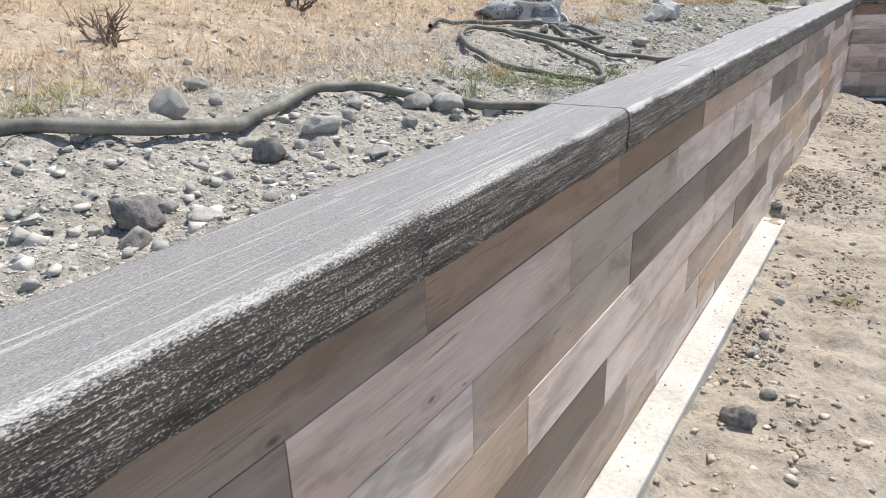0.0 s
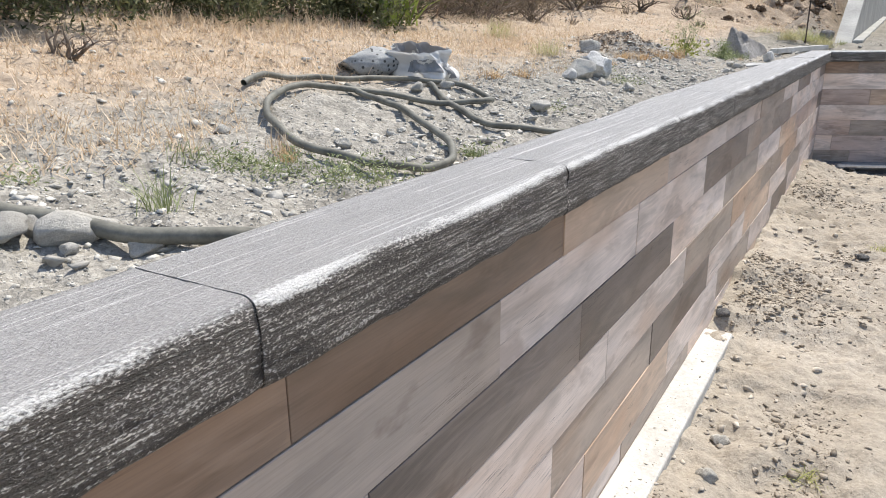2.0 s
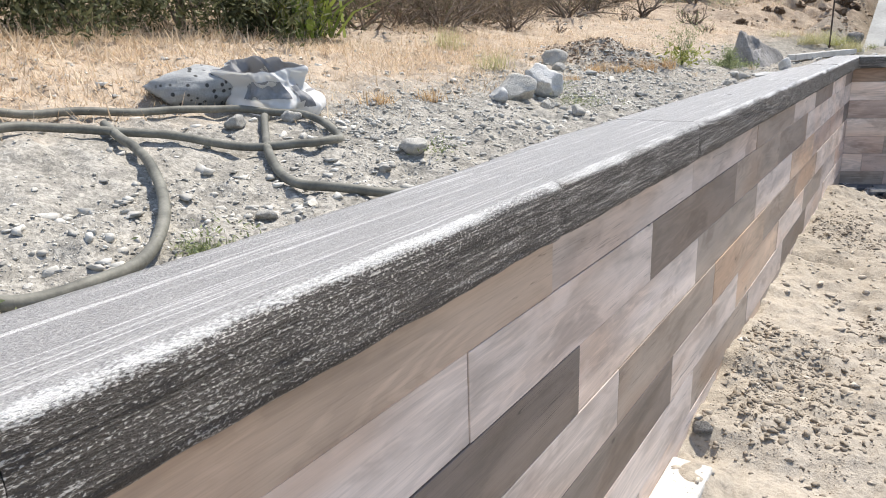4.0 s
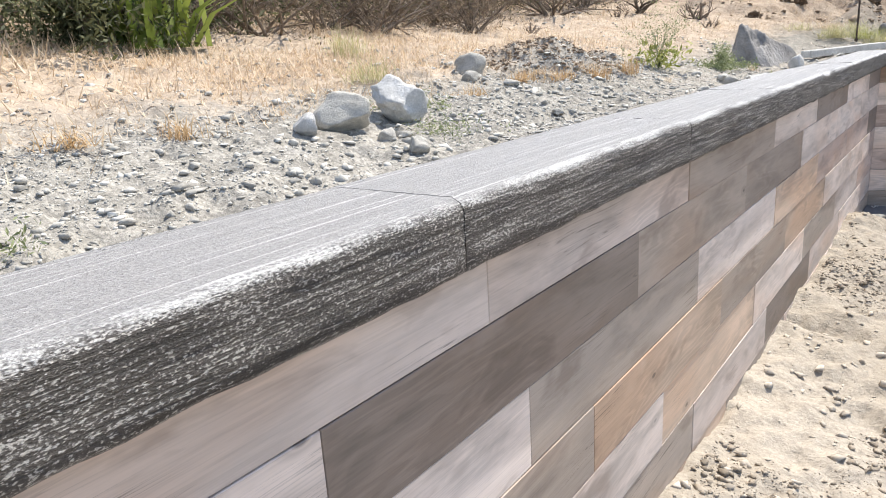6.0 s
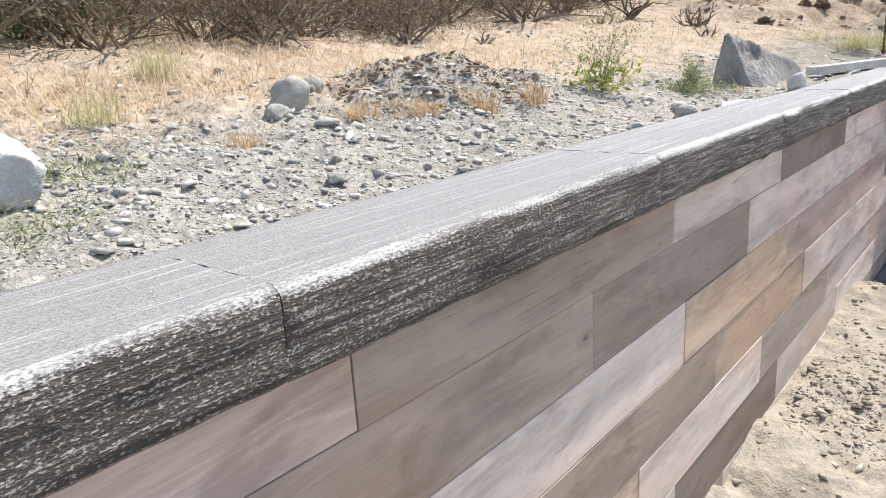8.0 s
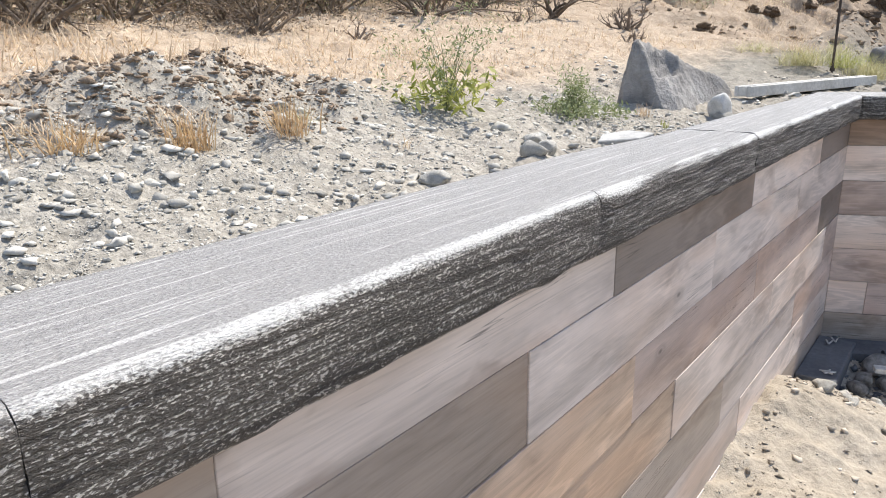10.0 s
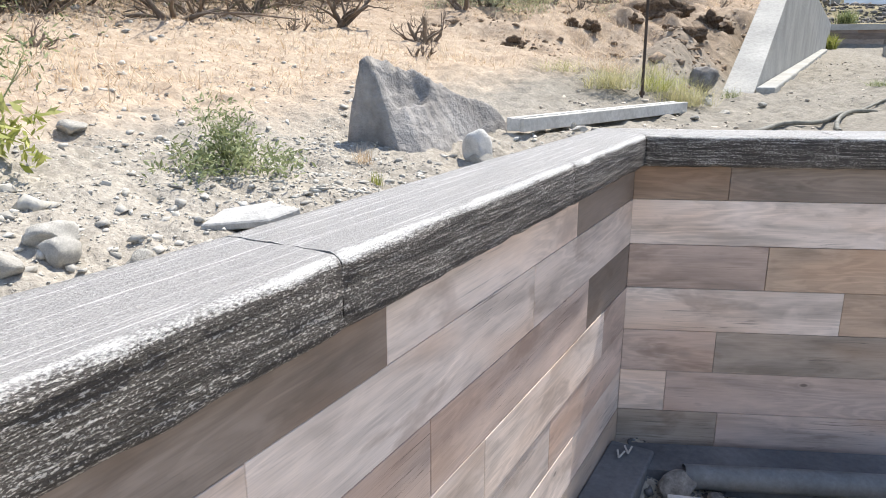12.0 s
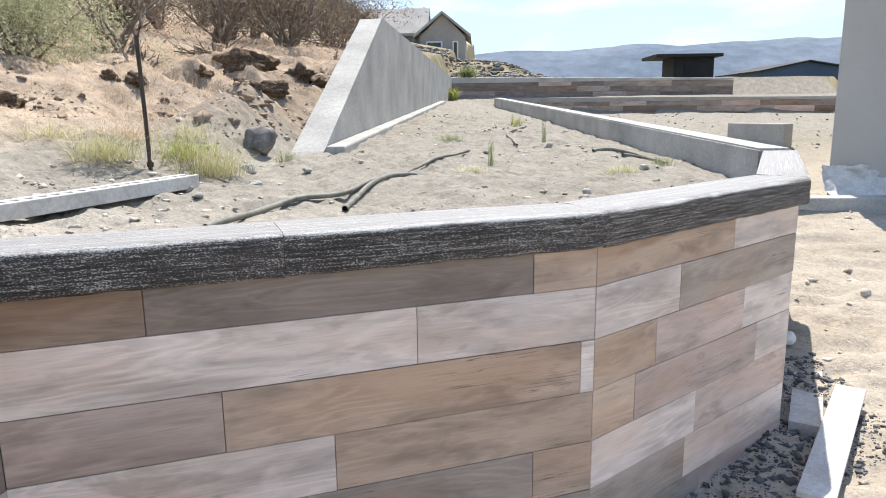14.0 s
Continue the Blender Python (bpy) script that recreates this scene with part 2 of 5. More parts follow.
def ground_material():
    """Pale trodden silt below, grey stony fill behind the wall, and straw litter farther up the slope."""
    m, nt, b = shader("pale_dry_soil", 0.95, 0.12)
    v = coords(nt)
    big, med, small = noise_tex(nt, v, 1.1, 5), noise_tex(nt, v, 9, 6, 0.6), noise_tex(nt, v, 75, 4, 0.7)
    sand = ramp(nt, big, [(0.3, (0.37, 0.325, 0.265)), (0.7, (0.475, 0.425, 0.36))])
    grit = ramp(nt, med, [(0.3, (0.32, 0.3, 0.262)), (0.7, (0.45, 0.425, 0.38))])
    straw = ramp(nt, med, [(0.3, (0.4, 0.31, 0.23)), (0.7, (0.57, 0.47, 0.365))])
    sep = nt.nodes.new("ShaderNodeSeparateXYZ")
    nt.links.new(v, sep.inputs[0])

    uphill = nt.nodes.new("ShaderNodeMapRange")
    uphill.inputs[1].default_value, uphill.inputs[2].default_value, uphill.inputs[4].default_value = 8.5, 13.0, -0.75
    nt.links.new(sep.outputs[1], uphill.inputs[0])
    shifted = nt.nodes.new("ShaderNodeMath")
    nt.links.new(sep.outputs[0], shifted.inputs[0])
    nt.links.new(uphill.outputs[0], shifted.inputs[1])

    def zone(axis, scale, off, wobble):
        """0 to 1 across a border that a slow noise makes uneven."""
        k = nt.nodes.new("ShaderNodeMath")
        k.operation, k.inputs[1].default_value, k.inputs[2].default_value = "MULTIPLY_ADD", scale, off
        nt.links.new(shifted.outputs[0] if axis == 0 else sep.outputs[axis], k.inputs[0])
        k2 = nt.nodes.new("ShaderNodeMath")
        k2.operation, k2.inputs[1].default_value = "MULTIPLY_ADD", wobble
        nt.links.new(med, k2.inputs[0])
        nt.links.new(k.outputs[0], k2.inputs[2])
        k2.use_clamp = True
        return k2.outputs[0]
    up_zone = zone(2, 4.0, -3.4, 0.2)
    chips = node(nt, "TexVoronoi", Scale=62.0)
    nt.links.new(v, chips.inputs["Vector"])
    crumbs = node(nt, "TexVoronoi", Scale=170.0)
    nt.links.new(v, crumbs.inputs["Vector"])
    tone = nt.nodes.new("ShaderNodeSeparateColor")
    nt.links.new(chips.outputs["Color"], tone.inputs[0])
    tone2 = nt.nodes.new("ShaderNodeSeparateColor")
    nt.links.new(crumbs.outputs["Color"], tone2.inputs[0])
    grit = mix(nt, 0.6, grit, ramp(nt, tone.outputs[0], [(0.0, (0.66,)), (0.5, (1.0,)), (1.0, (1.2,))]), "MULTIPLY")
    grit = mix(nt, 0.7, grit, ramp(nt, tone2.outputs[0], [(0.0, (0.6,)), (0.6, (1.0,)), (1.0, (1.25,))]), "MULTIPLY")
    sandier = nt.nodes.new("ShaderNodeMapRange")
    sandier.inputs[1].default_value, sandier.inputs[2].default_value, sandier.inputs[4].default_value = 5.6, 7.6, 0.4
    nt.links.new(sep.outputs[1], sandier.inputs[0])
    bedding = nt.nodes.new("ShaderNodeMapRange")
    bedding.inputs[1].default_value, bedding.inputs[2].default_value, bedding.inputs[3].default_value, bedding.inputs[4].default_value = 9.3, 10.6, 1.0, 0.8
    nt.links.new(sep.outputs[1], bedding.inputs[0])
    grit = mix(nt, mix(nt, 1.0, sandier.outputs[0], bedding.outputs[0], "MULTIPLY"), grit, sand)
    silt = ramp(nt, med, [(0.3, (0.24, 0.222, 0.188)), (0.7, (0.35, 0.325, 0.28))])
    bed_zone = nt.nodes.new("ShaderNodeMapRange")
    bed_zone.inputs[1].default_value, bed_zone.inputs[2].default_value = 9.7, 10.4
    nt.links.new(sep.outputs[1], bed_zone.inputs[0])
    grit = mix(nt, bed_zone.outputs[0], grit, silt)
    c = mix(nt, up_zone, sand, grit)
    c = mix(nt, zone(0, -2.2, -4.3, 1.5), c, straw)
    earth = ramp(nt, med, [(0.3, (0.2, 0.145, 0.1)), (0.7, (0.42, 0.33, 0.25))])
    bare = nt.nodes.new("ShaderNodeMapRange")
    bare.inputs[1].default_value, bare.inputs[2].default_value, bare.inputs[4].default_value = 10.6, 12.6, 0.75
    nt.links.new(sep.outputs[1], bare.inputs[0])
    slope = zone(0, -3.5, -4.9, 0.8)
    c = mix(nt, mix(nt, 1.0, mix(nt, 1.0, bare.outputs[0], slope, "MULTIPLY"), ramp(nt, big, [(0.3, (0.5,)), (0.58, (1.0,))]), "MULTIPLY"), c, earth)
    beyond = nt.nodes.new("ShaderNodeMapRange")
    beyond.inputs[1].default_value, beyond.inputs[2].default_value, beyond.inputs[4].default_value = 28.3, 29.2, 0.9
    nt.links.new(sep.outputs[1], beyond.inputs[0])
    scrub = ramp(nt, big, [(0.35, (0.16, 0.15, 0.085)), (0.65, (0.36, 0.3, 0.19))])
    c = mix(nt, beyond.outputs[0], c, scrub)
    grain = noise_tex(nt, v, 28, 6, 0.7)
    c = mix(nt, 0.6, c, ramp(nt, grain, [(0.33, (0.62,)), (0.5, (1.0,)), (0.7, (1.12,))]), "MULTIPLY")
    c = mix(nt, 0.55, c, ramp(nt, small, [(0.3, (0.6,)), (0.65, (1.1,))]), "MULTIPLY")
    nt.links.new(c, b.inputs["Base Color"])
    bump(nt, b, med, 0.6, 0.03)
    bump(nt, b, grain, 0.7, 0.012)
    bump(nt, b, small, 0.6, 0.006)
    bump(nt, b, chips.outputs["Distance"], -0.7, 0.012)
    return m


def leaf_material(name, dark, light, rough=0.6):
    m, nt, b = shader(name, rough, 0.25)
    g = nt.nodes.new("ShaderNodeNewGeometry")
    c = ramp(nt, g.outputs["Random Per Island"], [(0.0, dark), (1.0, light)])
    nt.links.new(c, b.inputs["Base Color"])
    b.inputs["Subsurface Weight"].default_value = 0.0
    t = node(nt, "BsdfTranslucent")
    nt.links.new(c, t.inputs["Color"])
    x = node(nt, "MixShader", Fac=0.3)
    out = nt.nodes["Material Output"]
    nt.links.new(b.outputs[0], x.inputs[1])
    nt.links.new(t.outputs[0], x.inputs[2])
    nt.links.new(x.outputs[0], out.inputs[0])
    return m


WOOD = {
    "L": plank_material("pale_greyed_wood_tile", (0.376, 0.328, 0.300), (0.588, 0.512, 0.468), (0.717, 0.624, 0.571)),
    "P": plank_material("pinkish_brown_wood_tile", (0.297, 0.238, 0.212), (0.464, 0.373, 0.332), (0.567, 0.454, 0.405)),
    "M": plank_material("greyish_brown_wood_tile", (0.218, 0.184, 0.158), (0.341, 0.287, 0.247), (0.417, 0.351, 0.301)),
    "T": plank_material("tan_brown_wood_tile", (0.299, 0.230, 0.180), (0.467, 0.359, 0.280), (0.570, 0.438, 0.343)),
    "B": plank_material("warm_brown_wood_tile", (0.145, 0.106, 0.08), (0.23, 0.17, 0.13), (0.3, 0.222, 0.17)),
    "D": plank_material("dark_weathered_wood_tile", (0.138, 0.115, 0.100), (0.216, 0.179, 0.156), (0.265, 0.219, 0.191)),
}
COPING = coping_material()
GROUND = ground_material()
CONCRETE = rough_stuff("grey_cast_concrete", (0.3, 0.3, 0.285), (0.46, 0.455, 0.43), 2.2, 45, 0.85, 0.25, 0.003)
PALE_CONCRETE = rough_stuff("pale_dusty_concrete", (0.46, 0.445, 0.415), (0.66, 0.645, 0.61), 5, 60, 0.9, 0.2, 0.003)
GROUT = rough_stuff("grey_grout", (0.2, 0.185, 0.17), (0.3, 0.28, 0.26), 8, 80)
ROCK = rough_stuff("pale_grey_river_stone", (0.36, 0.345, 0.315), (0.54, 0.52, 0.475), 5, 40, 0.9, 0.18, 0.012)
WHITE_ROCK = rough_stuff("whitish_quartz_stone", (0.42, 0.42, 0.41), (0.66, 0.65, 0.63), 3, 30, 0.85, 0.25, 0.012)
PITTED = pitted_stone()
RUBBLE = rough_stuff("grey_brown_rubble", (0.14, 0.13, 0.12), (0.27, 0.25, 0.23), 3, 14, 0.9, 0.2, 0.02, island=0.4)
DARK_ROCK = rough_stuff("dark_basalt", (0.1, 0.1, 0.1), (0.24, 0.235, 0.23), 6, 24, 0.85, 0.25, 0.04)
BOULDER = rough_stuff("rough_grey_boulder_stone", (0.15, 0.142, 0.135), (0.37, 0.355, 0.34), 5, 30, 0.95, 0.12, 0.03)
GRAVEL = rough_stuff("mixed_grey_gravel", (0.4, 0.385, 0.35), (0.58, 0.56, 0.515), 9, 40, 0.95, 0.15, 0.006, island=0.34)
SAND_STONE = rough_stuff("dusty_tan_pebbles", (0.38, 0.335, 0.28), (0.56, 0.505, 0.435), 9, 40, 0.95, 0.15, 0.006, island=0.3)
STRAW = leaf_material("dry_straw", (0.48, 0.35, 0.23), (0.82, 0.69, 0.53), 0.7)
GREEN = leaf_material("green_weed_leaf", (0.17, 0.2, 0.085), (0.4, 0.44, 0.24))
YELLOW_GREEN = leaf_material("yellow_green_leaf", (0.24, 0.27, 0.05), (0.52, 0.52, 0.2))
SPIKE_LEAF = leaf_material("yellow_green_spiky_leaf", (0.1, 0.16, 0.03), (0.36, 0.42, 0.1))
DARK_LEAF = leaf_material("dark_olive_leaf", (0.04, 0.048, 0.022), (0.19, 0.2, 0.1))
SAGE = leaf_material("silvery_sage_leaf", (0.3, 0.31, 0.18), (0.62, 0.62, 0.42))
TWIG = rough_stuff("weathered_grey_brown_twig", (0.11, 0.085, 0.065), (0.26, 0.21, 0.17), 12, 90)
HOSE = rough_stuff("dusty_black_rubber", (0.1, 0.098, 0.082), (0.27, 0.262, 0.22), 14, 120, 0.6, 0.35, 0.001)
CLOD = rough_stuff("brown_earth_clod", (0.2, 0.145, 0.1), (0.42, 0.33, 0.25), 9, 60, 0.95, 0.1, 0.02)
CLOD_SAND = rough_stuff("dry_soil_clod", (0.2, 0.17, 0.135), (0.4, 0.35, 0.29), 9, 40, 0.95, 0.1, 0.01, island=0.25)
IRON = rough_stuff("rusty_dark_steel", (0.03, 0.024, 0.02), (0.075, 0.055, 0.045), 20, 150, 0.7, 0.4, 0.001)
WHITE_PLASTIC = rough_stuff("dusty_white_plastic", (0.42, 0.41, 0.385), (0.62, 0.61, 0.585), 9, 60, 0.5, 0.4, 0.001)
BAG_WHITE = leaf_material("thin_white_woven_bag", (0.74, 0.74, 0.73), (0.8, 0.8, 0.79), 0.6)
BAG_DARK = rough_stuff("faded_grey_bag_print", (0.14, 0.145, 0.155), (0.24, 0.245, 0.255), 8, 70, 0.6, 0.3, 0.002)
# concrete and rubble with deep shade put into their colour
SHADE_CONCRETE = rough_stuff("shade_slate_grey_concrete", (0.075, 0.08, 0.09), (0.15, 0.155, 0.165), 3, 40, 0.8, 0.3, 0.006)
SHADE_RUBBLE = rough_stuff("shade_dark_rubble", (0.09, 0.092, 0.1), (0.2, 0.2, 0.205), 6, 30, 0.9, 0.2, 0.01, island=0.4)
FADED_GREEN = leaf_material("faded_grass", (0.36, 0.35, 0.17), (0.68, 0.62, 0.38), 0.7)
DARK_EARTH = rough_stuff("dark_root_bound_earth", (0.1, 0.07, 0.05), (0.27, 0.2, 0.145), 14, 60, 0.95, 0.1, 0.05)
RUST_STRAW = leaf_material("rusty_dry_grass", (0.42, 0.27, 0.14), (0.72, 0.54, 0.33), 0.7)
BROWN_LEAF = leaf_material("withered_brown_leaf", (0.13, 0.1, 0.07), (0.33, 0.26, 0.19), 0.7)
BAG_LINING = leaf_material("grey_bag_lining", (0.3, 0.3, 0.31), (0.36, 0.36, 0.37), 0.6)
STUCCO = rough_stuff("pale_grey_stucco", (0.4, 0.39, 0.36), (0.5, 0.49, 0.46), 0.8, 160, 0.9, 0.2, 0.003)
SIDING = rough_stuff("grey_house_siding", (0.36, 0.345, 0.32), (0.44, 0.42, 0.39), 0.6, 20)
ROOFING = rough_stuff("grey_roof_shingle", (0.27, 0.265, 0.255), (0.36, 0.35, 0.335), 1, 20)
BLUE_METAL = rough_stuff("slate_blue_metal_siding", (0.05, 0.085, 0.14), (0.075, 0.12, 0.19), 0.3, 8, 0.6)
BLACK_WOOD = rough_stuff("black_painted_boards", (0.012, 0.013, 0.016), (0.025, 0.026, 0.03), 0.6, 9, 0.7)
# blue tint paints the haze of distance into the hillside colour
HILL = rough_stuff("hazed_blue_hillside", (0.13, 0.17, 0.22), (0.19, 0.225, 0.27), 0.006, 0.05, 1.0, 0.0, 0.5)
GLASS = shader("dark_window_glass", 0.08, 0.5)[0]
GLASS.node_tree.nodes["Principled BSDF"].inputs["Base Color"].default_value = (0.03, 0.035, 0.04, 1)
WHITE_PAINT = rough_stuff("white_trim_paint", (0.7, 0.7, 0.69), (0.8, 0.8, 0.79), 2, 30, 0.5)


# ---------------------------------------------------------------- mesh helpers
def link_mesh(name, me, material, parent=None, label=""):
    me.materials.append(material)
    ob = new(name, me)
    ob.parent = parent
    return tagged(ob, label)


def part(name, bm, material, parent=None, label="", smooth=False):
    """One bmesh becomes one mesh object under a thing or a part."""
    me = bpy.data.meshes.new(name)
    bm.to_mesh(me)
    bm.free()
    if smooth:
        me.shade_smooth()
    return link_mesh(name, me, material, parent, label)


def raw(name, verts, faces, material, parent=None, label="", smooth=False):
    """A mesh from number arrays: verts n x 3, faces n x 3 or n x 4."""
    me = bpy.data.meshes.new(name)
    verts, faces = np.asarray(verts, np.float32), np.asarray(faces, np.int32)
    k = faces.shape[1]
    me.vertices.add(len(verts))
    me.vertices.foreach_set("co", verts.ravel())
    me.loops.add(faces.size)
    me.loops.foreach_set("vertex_index", faces.ravel())
    me.polygons.add(len(faces))
    me.polygons.foreach_set("loop_start", np.arange(0, faces.size, k, dtype=np.int32))
    me.update(calc_edges=True)
    if smooth:
        me.shade_smooth()
    return link_mesh(name, me, material, parent, label)


def box(bm, x0, x1, y0, y1, z0, z1, m=None):
    vs = [bm.verts.new((x, y, z)) for x in (x0, x1) for y in (y0, y1) for z in (z0, z1)]
    for f in ((0, 1, 3, 2), (4, 6, 7, 5), (0, 4, 5, 1), (2, 3, 7, 6), (0, 2, 6, 4), (1, 5, 7, 3)):
        bm.faces.new([vs[i] for i in f])
    if m is not None:
        bmesh.ops.transform(bm, matrix=m, verts=vs)
    return vs


def soft_box(x0, x1, y0, y1, z0, z1, r=0.006, m=None):
    bm = bmesh.new()
    box(bm, x0, x1, y0, y1, z0, z1)
    bmesh.ops.bevel(bm, geom=bm.edges[:], offset=r, segments=2, affect="EDGES", profile=0.5)
    if m is not None:
        bmesh.ops.transform(bm, matrix=m, verts=bm.verts[:])
    bmesh.ops.recalc_face_normals(bm, faces=bm.faces[:])
    return bm


def prism(points, z0, z1):
    """An upright prism over a plan outline."""
    bm = bmesh.new()
    lo = [bm.verts.new((x, y, z0)) for x, y in points]
    hi = [bm.verts.new((x, y, z1)) for x, y in points]
    n = len(points)
    bm.faces.new(lo[::-1])
    bm.faces.new(hi)
    for i in range(n):
        bm.faces.new((lo[i], lo[(i + 1) % n], hi[(i + 1) % n], hi[i]))
    bmesh.ops.recalc_face_normals(bm, faces=bm.faces[:])
    return bm


def tube(points, radii, sides=6):
    """A tapered tube along points; returns verts and quads."""
    pts = [Vector(p) for p in points]
    vs, fs = [], []
    for i, p in enumerate(pts):
        d = (pts[min(i + 1, len(pts) - 1)] - pts[max(i - 1, 0)]).normalized()
        a = d.cross(Vector((0.13, 0.31, 0.94))).normalized()
        b = d.cross(a)
        r = radii[i] if isinstance(radii, (list, tuple)) else radii
        for k in range(sides):
            t = 2 * math.pi * k / sides
            vs.append(p + a * (r * math.cos(t)) + b * (r * math.sin(t)))
    for i in range(len(pts) - 1):
        for k in range(sides):
            j = (k + 1) % sides
            fs.append((i * sides + k, i * sides + j, (i + 1) * sides + j, (i + 1) * sides + k))
    return vs, fs


def gather(tubes):
    vs, fs = [], []
    for v, f in tubes:
        o = len(vs)
        vs += [tuple(p) for p in v]
        fs += [tuple(i + o for i in q) for q in f]
    return vs, fs


def spline(points, steps=8):
    """A smooth line through the given points."""
    p = [Vector(q) for q in points]
    p = [2 * p[0] - p[1]] + p + [2 * p[-1] - p[-2]]
    out = []
    for i in range(1, len(p) - 2):
        for k in range(steps):
            t = k / steps
            a, b, c, d = p[i - 1], p[i], p[i + 1], p[i + 2]
            out.append(0.5 * (2 * b + (c - a) * t + (2 * a - 5 * b + 4 * c - d) * t * t + (3 * b - a - 3 * c + d) * t ** 3))
    return out + [p[-2]]


# ---------------------------------------------------------------- the lie of the land
def grid_noise(x, y, seed=0.0):
    """Smooth value noise, -1 to 1, on arrays."""
    ix, iy = np.floor(x), np.floor(y)
    fx, fy = x - ix, y - iy
    fx, fy = fx * fx * (3 - 2 * fx), fy * fy * (3 - 2 * fy)

    def h(a, b):
        s = np.sin(a * 127.1 + b * 311.7 + seed * 74.7) * 43758.5453
        return (s - np.floor(s)) * 2 - 1
    return (h(ix, iy) * (1 - fx) + h(ix + 1, iy) * fx) * (1 - fy) + (h(ix, iy + 1) * (1 - fx) + h(ix + 1, iy + 1) * fx) * fy


def ease(a, b, v):
    t = np.clip((v - a) / (b - a), 0, 1)
    return t * t * (3 - 2 * t)


WALL = [Vector((-0.5, -3.0)), Vector((-0.5, 9.267)), Vector((0.815, 9.823)), Vector((1.70, 10.65)), Vector((2.33, 12.2)), Vector((1.12, 27.0))]
BANK = [(-900, -90), (-0.6, -90), (-0.6, 9.34), (0.77, 9.92), (1.6, 10.72), (2.2, 12.22), (1.0, 27.15), (1.1, 27.2), (9.7, 25.7), (12, 33), (15.5, 46), (16, 80), (16, 3000), (-900, 3000)]


def inside(x, y):
    r = np.zeros(x.shape, bool)
    j = len(BANK) - 1
    for i, (xi, yi) in enumerate(BANK):
        xj, yj = BANK[j]
        if yi != yj:
            r ^= ((yi > y) != (yj > y)) & (x < (xj - xi) * (y - yi) / (yj - yi) + xi)
        j = i
    return r


def height(x, y, fine=True):
    """Ground level at arrays x, y."""
    x, y = np.asarray(x, float), np.asarray(y, float)
    yy = np.clip(y, -60, 260)
    back = np.clip(-0.95 - x, 0, 60)
    hill = 1.30 + 0.185 * back + 0.1 * np.clip(np.minimum(yy, 20) - 9, 0, 20) + 0.085 * np.clip(yy - 20, 0, 300)
    hill = hill + 0.06 * np.exp(-((y - 0.9) / 0.9) ** 2) * ease(-2.2, -1.2, x)
    hill = hill + (0.13 + 0.09 * grid_noise(x * 6, y * 6, 61) + 0.05 * grid_noise(x * 13, y * 13, 62)) * np.exp(-((x + 1.8) / 0.3) ** 2 - ((y - 6.95) / 0.5) ** 2)
    bed = 1.35 + 0.033 * np.clip(yy - 10, 0, 17.8) + 0.48 * ease(28.05, 28.4, yy) + (0.012 + 0.05 * ease(8, 0, x)) * np.clip(yy - 28.4, 0, 300) + 0.6 * np.exp(-((x - 0.3) / 2.6) ** 4 - ((y - 41.5) / 2.6) ** 2)
    bed = bed - 0.2 * ease(1.3, 0.15, 2.33 - 0.0818 * (yy - 12.2) - x) * ease(10.6, 11.6, y) * ease(27.6, 26.5, y)
    w = ease(-1.0, -0.55, x) * ease(8.8, 9.6, y)
    top = hill * (1 - w) + bed * w
    low = 0.33 + 0.06 * ease(3.6, 5.0, y) + 0.071 * np.clip(np.minimum(yy, 26) - 10.5, 0, 20) + 0.04 * np.clip(yy - 26, 0, 300)
    low = low + 0.05 * np.exp(-((x + 0.5) / 0.2) ** 2) * ease(4.3, 5.2, y)
    pit = ease(8.5, 8.78, y + 0.05 * np.sin(9 * x)) * ease(10.6, 9.8, y - 0.42 * (x + 0.5)) * ease(-1.0, -0.45, x) * ease(1.3, 0.6, x)
    low = low + 0.03 * np.exp(-((y - 8.3 - 0.1 * x) / 0.2) ** 2) - 0.14 * pit
    n1, n2, n3 = grid_noise(x * 2.3, y * 2.3, 1), grid_noise(x * 7, y * 7, 2), grid_noise(x * 22, y * 22, 3)
    far = ease(40, 12, np.hypot(x, y - 6)) if fine else 0
    is_up = inside(x, y)
    n4 = grid_noise(x * 17 + 0.4 * y * 17, y * 17 - 6 * x, 7)
    n2, n3 = n2 * np.abs(n2) ** 0.3, n3 * np.abs(n3) ** 0.3
    n5, n6 = grid_noise(x * 38, y * 38, 8), grid_noise(x * 55 + 20 * y, y * 48 - 16 * x, 9)
    up_n = 0.018 * n1 + 0.018 * n2 + 0.011 * n3 + 0.008 * n4 + 0.006 * n5 * np.abs(n5) ** 0.4 + 0.004 * n6
    low_n = 0.024 * n1 + 0.028 * n2 + 0.009 * n3 + 0.007 * n4 + 0.018 * grid_noise(x * 4, y * 11, 21) + 0.006 * grid_noise(x * 34, y * 34, 23)
    lumps = 0.16 * np.clip(grid_noise(x * 2.2, y * 1.6, 15) + 0.5 * grid_noise(x * 5, y * 4, 16), -0.6, 1) * ease(11.2, 12.4, y) * ease(24, 16, y) * ease(-0.7, -1.0, x) * ease(-3.2, -2.0, x)
    shelf = ease(-0.85, -1.1, x) * ease(-2.4, -1.8, x) * (0.6 + 0.8 * np.clip(grid_noise(x * 2, y * 1.2, 88), -0.7, 1))
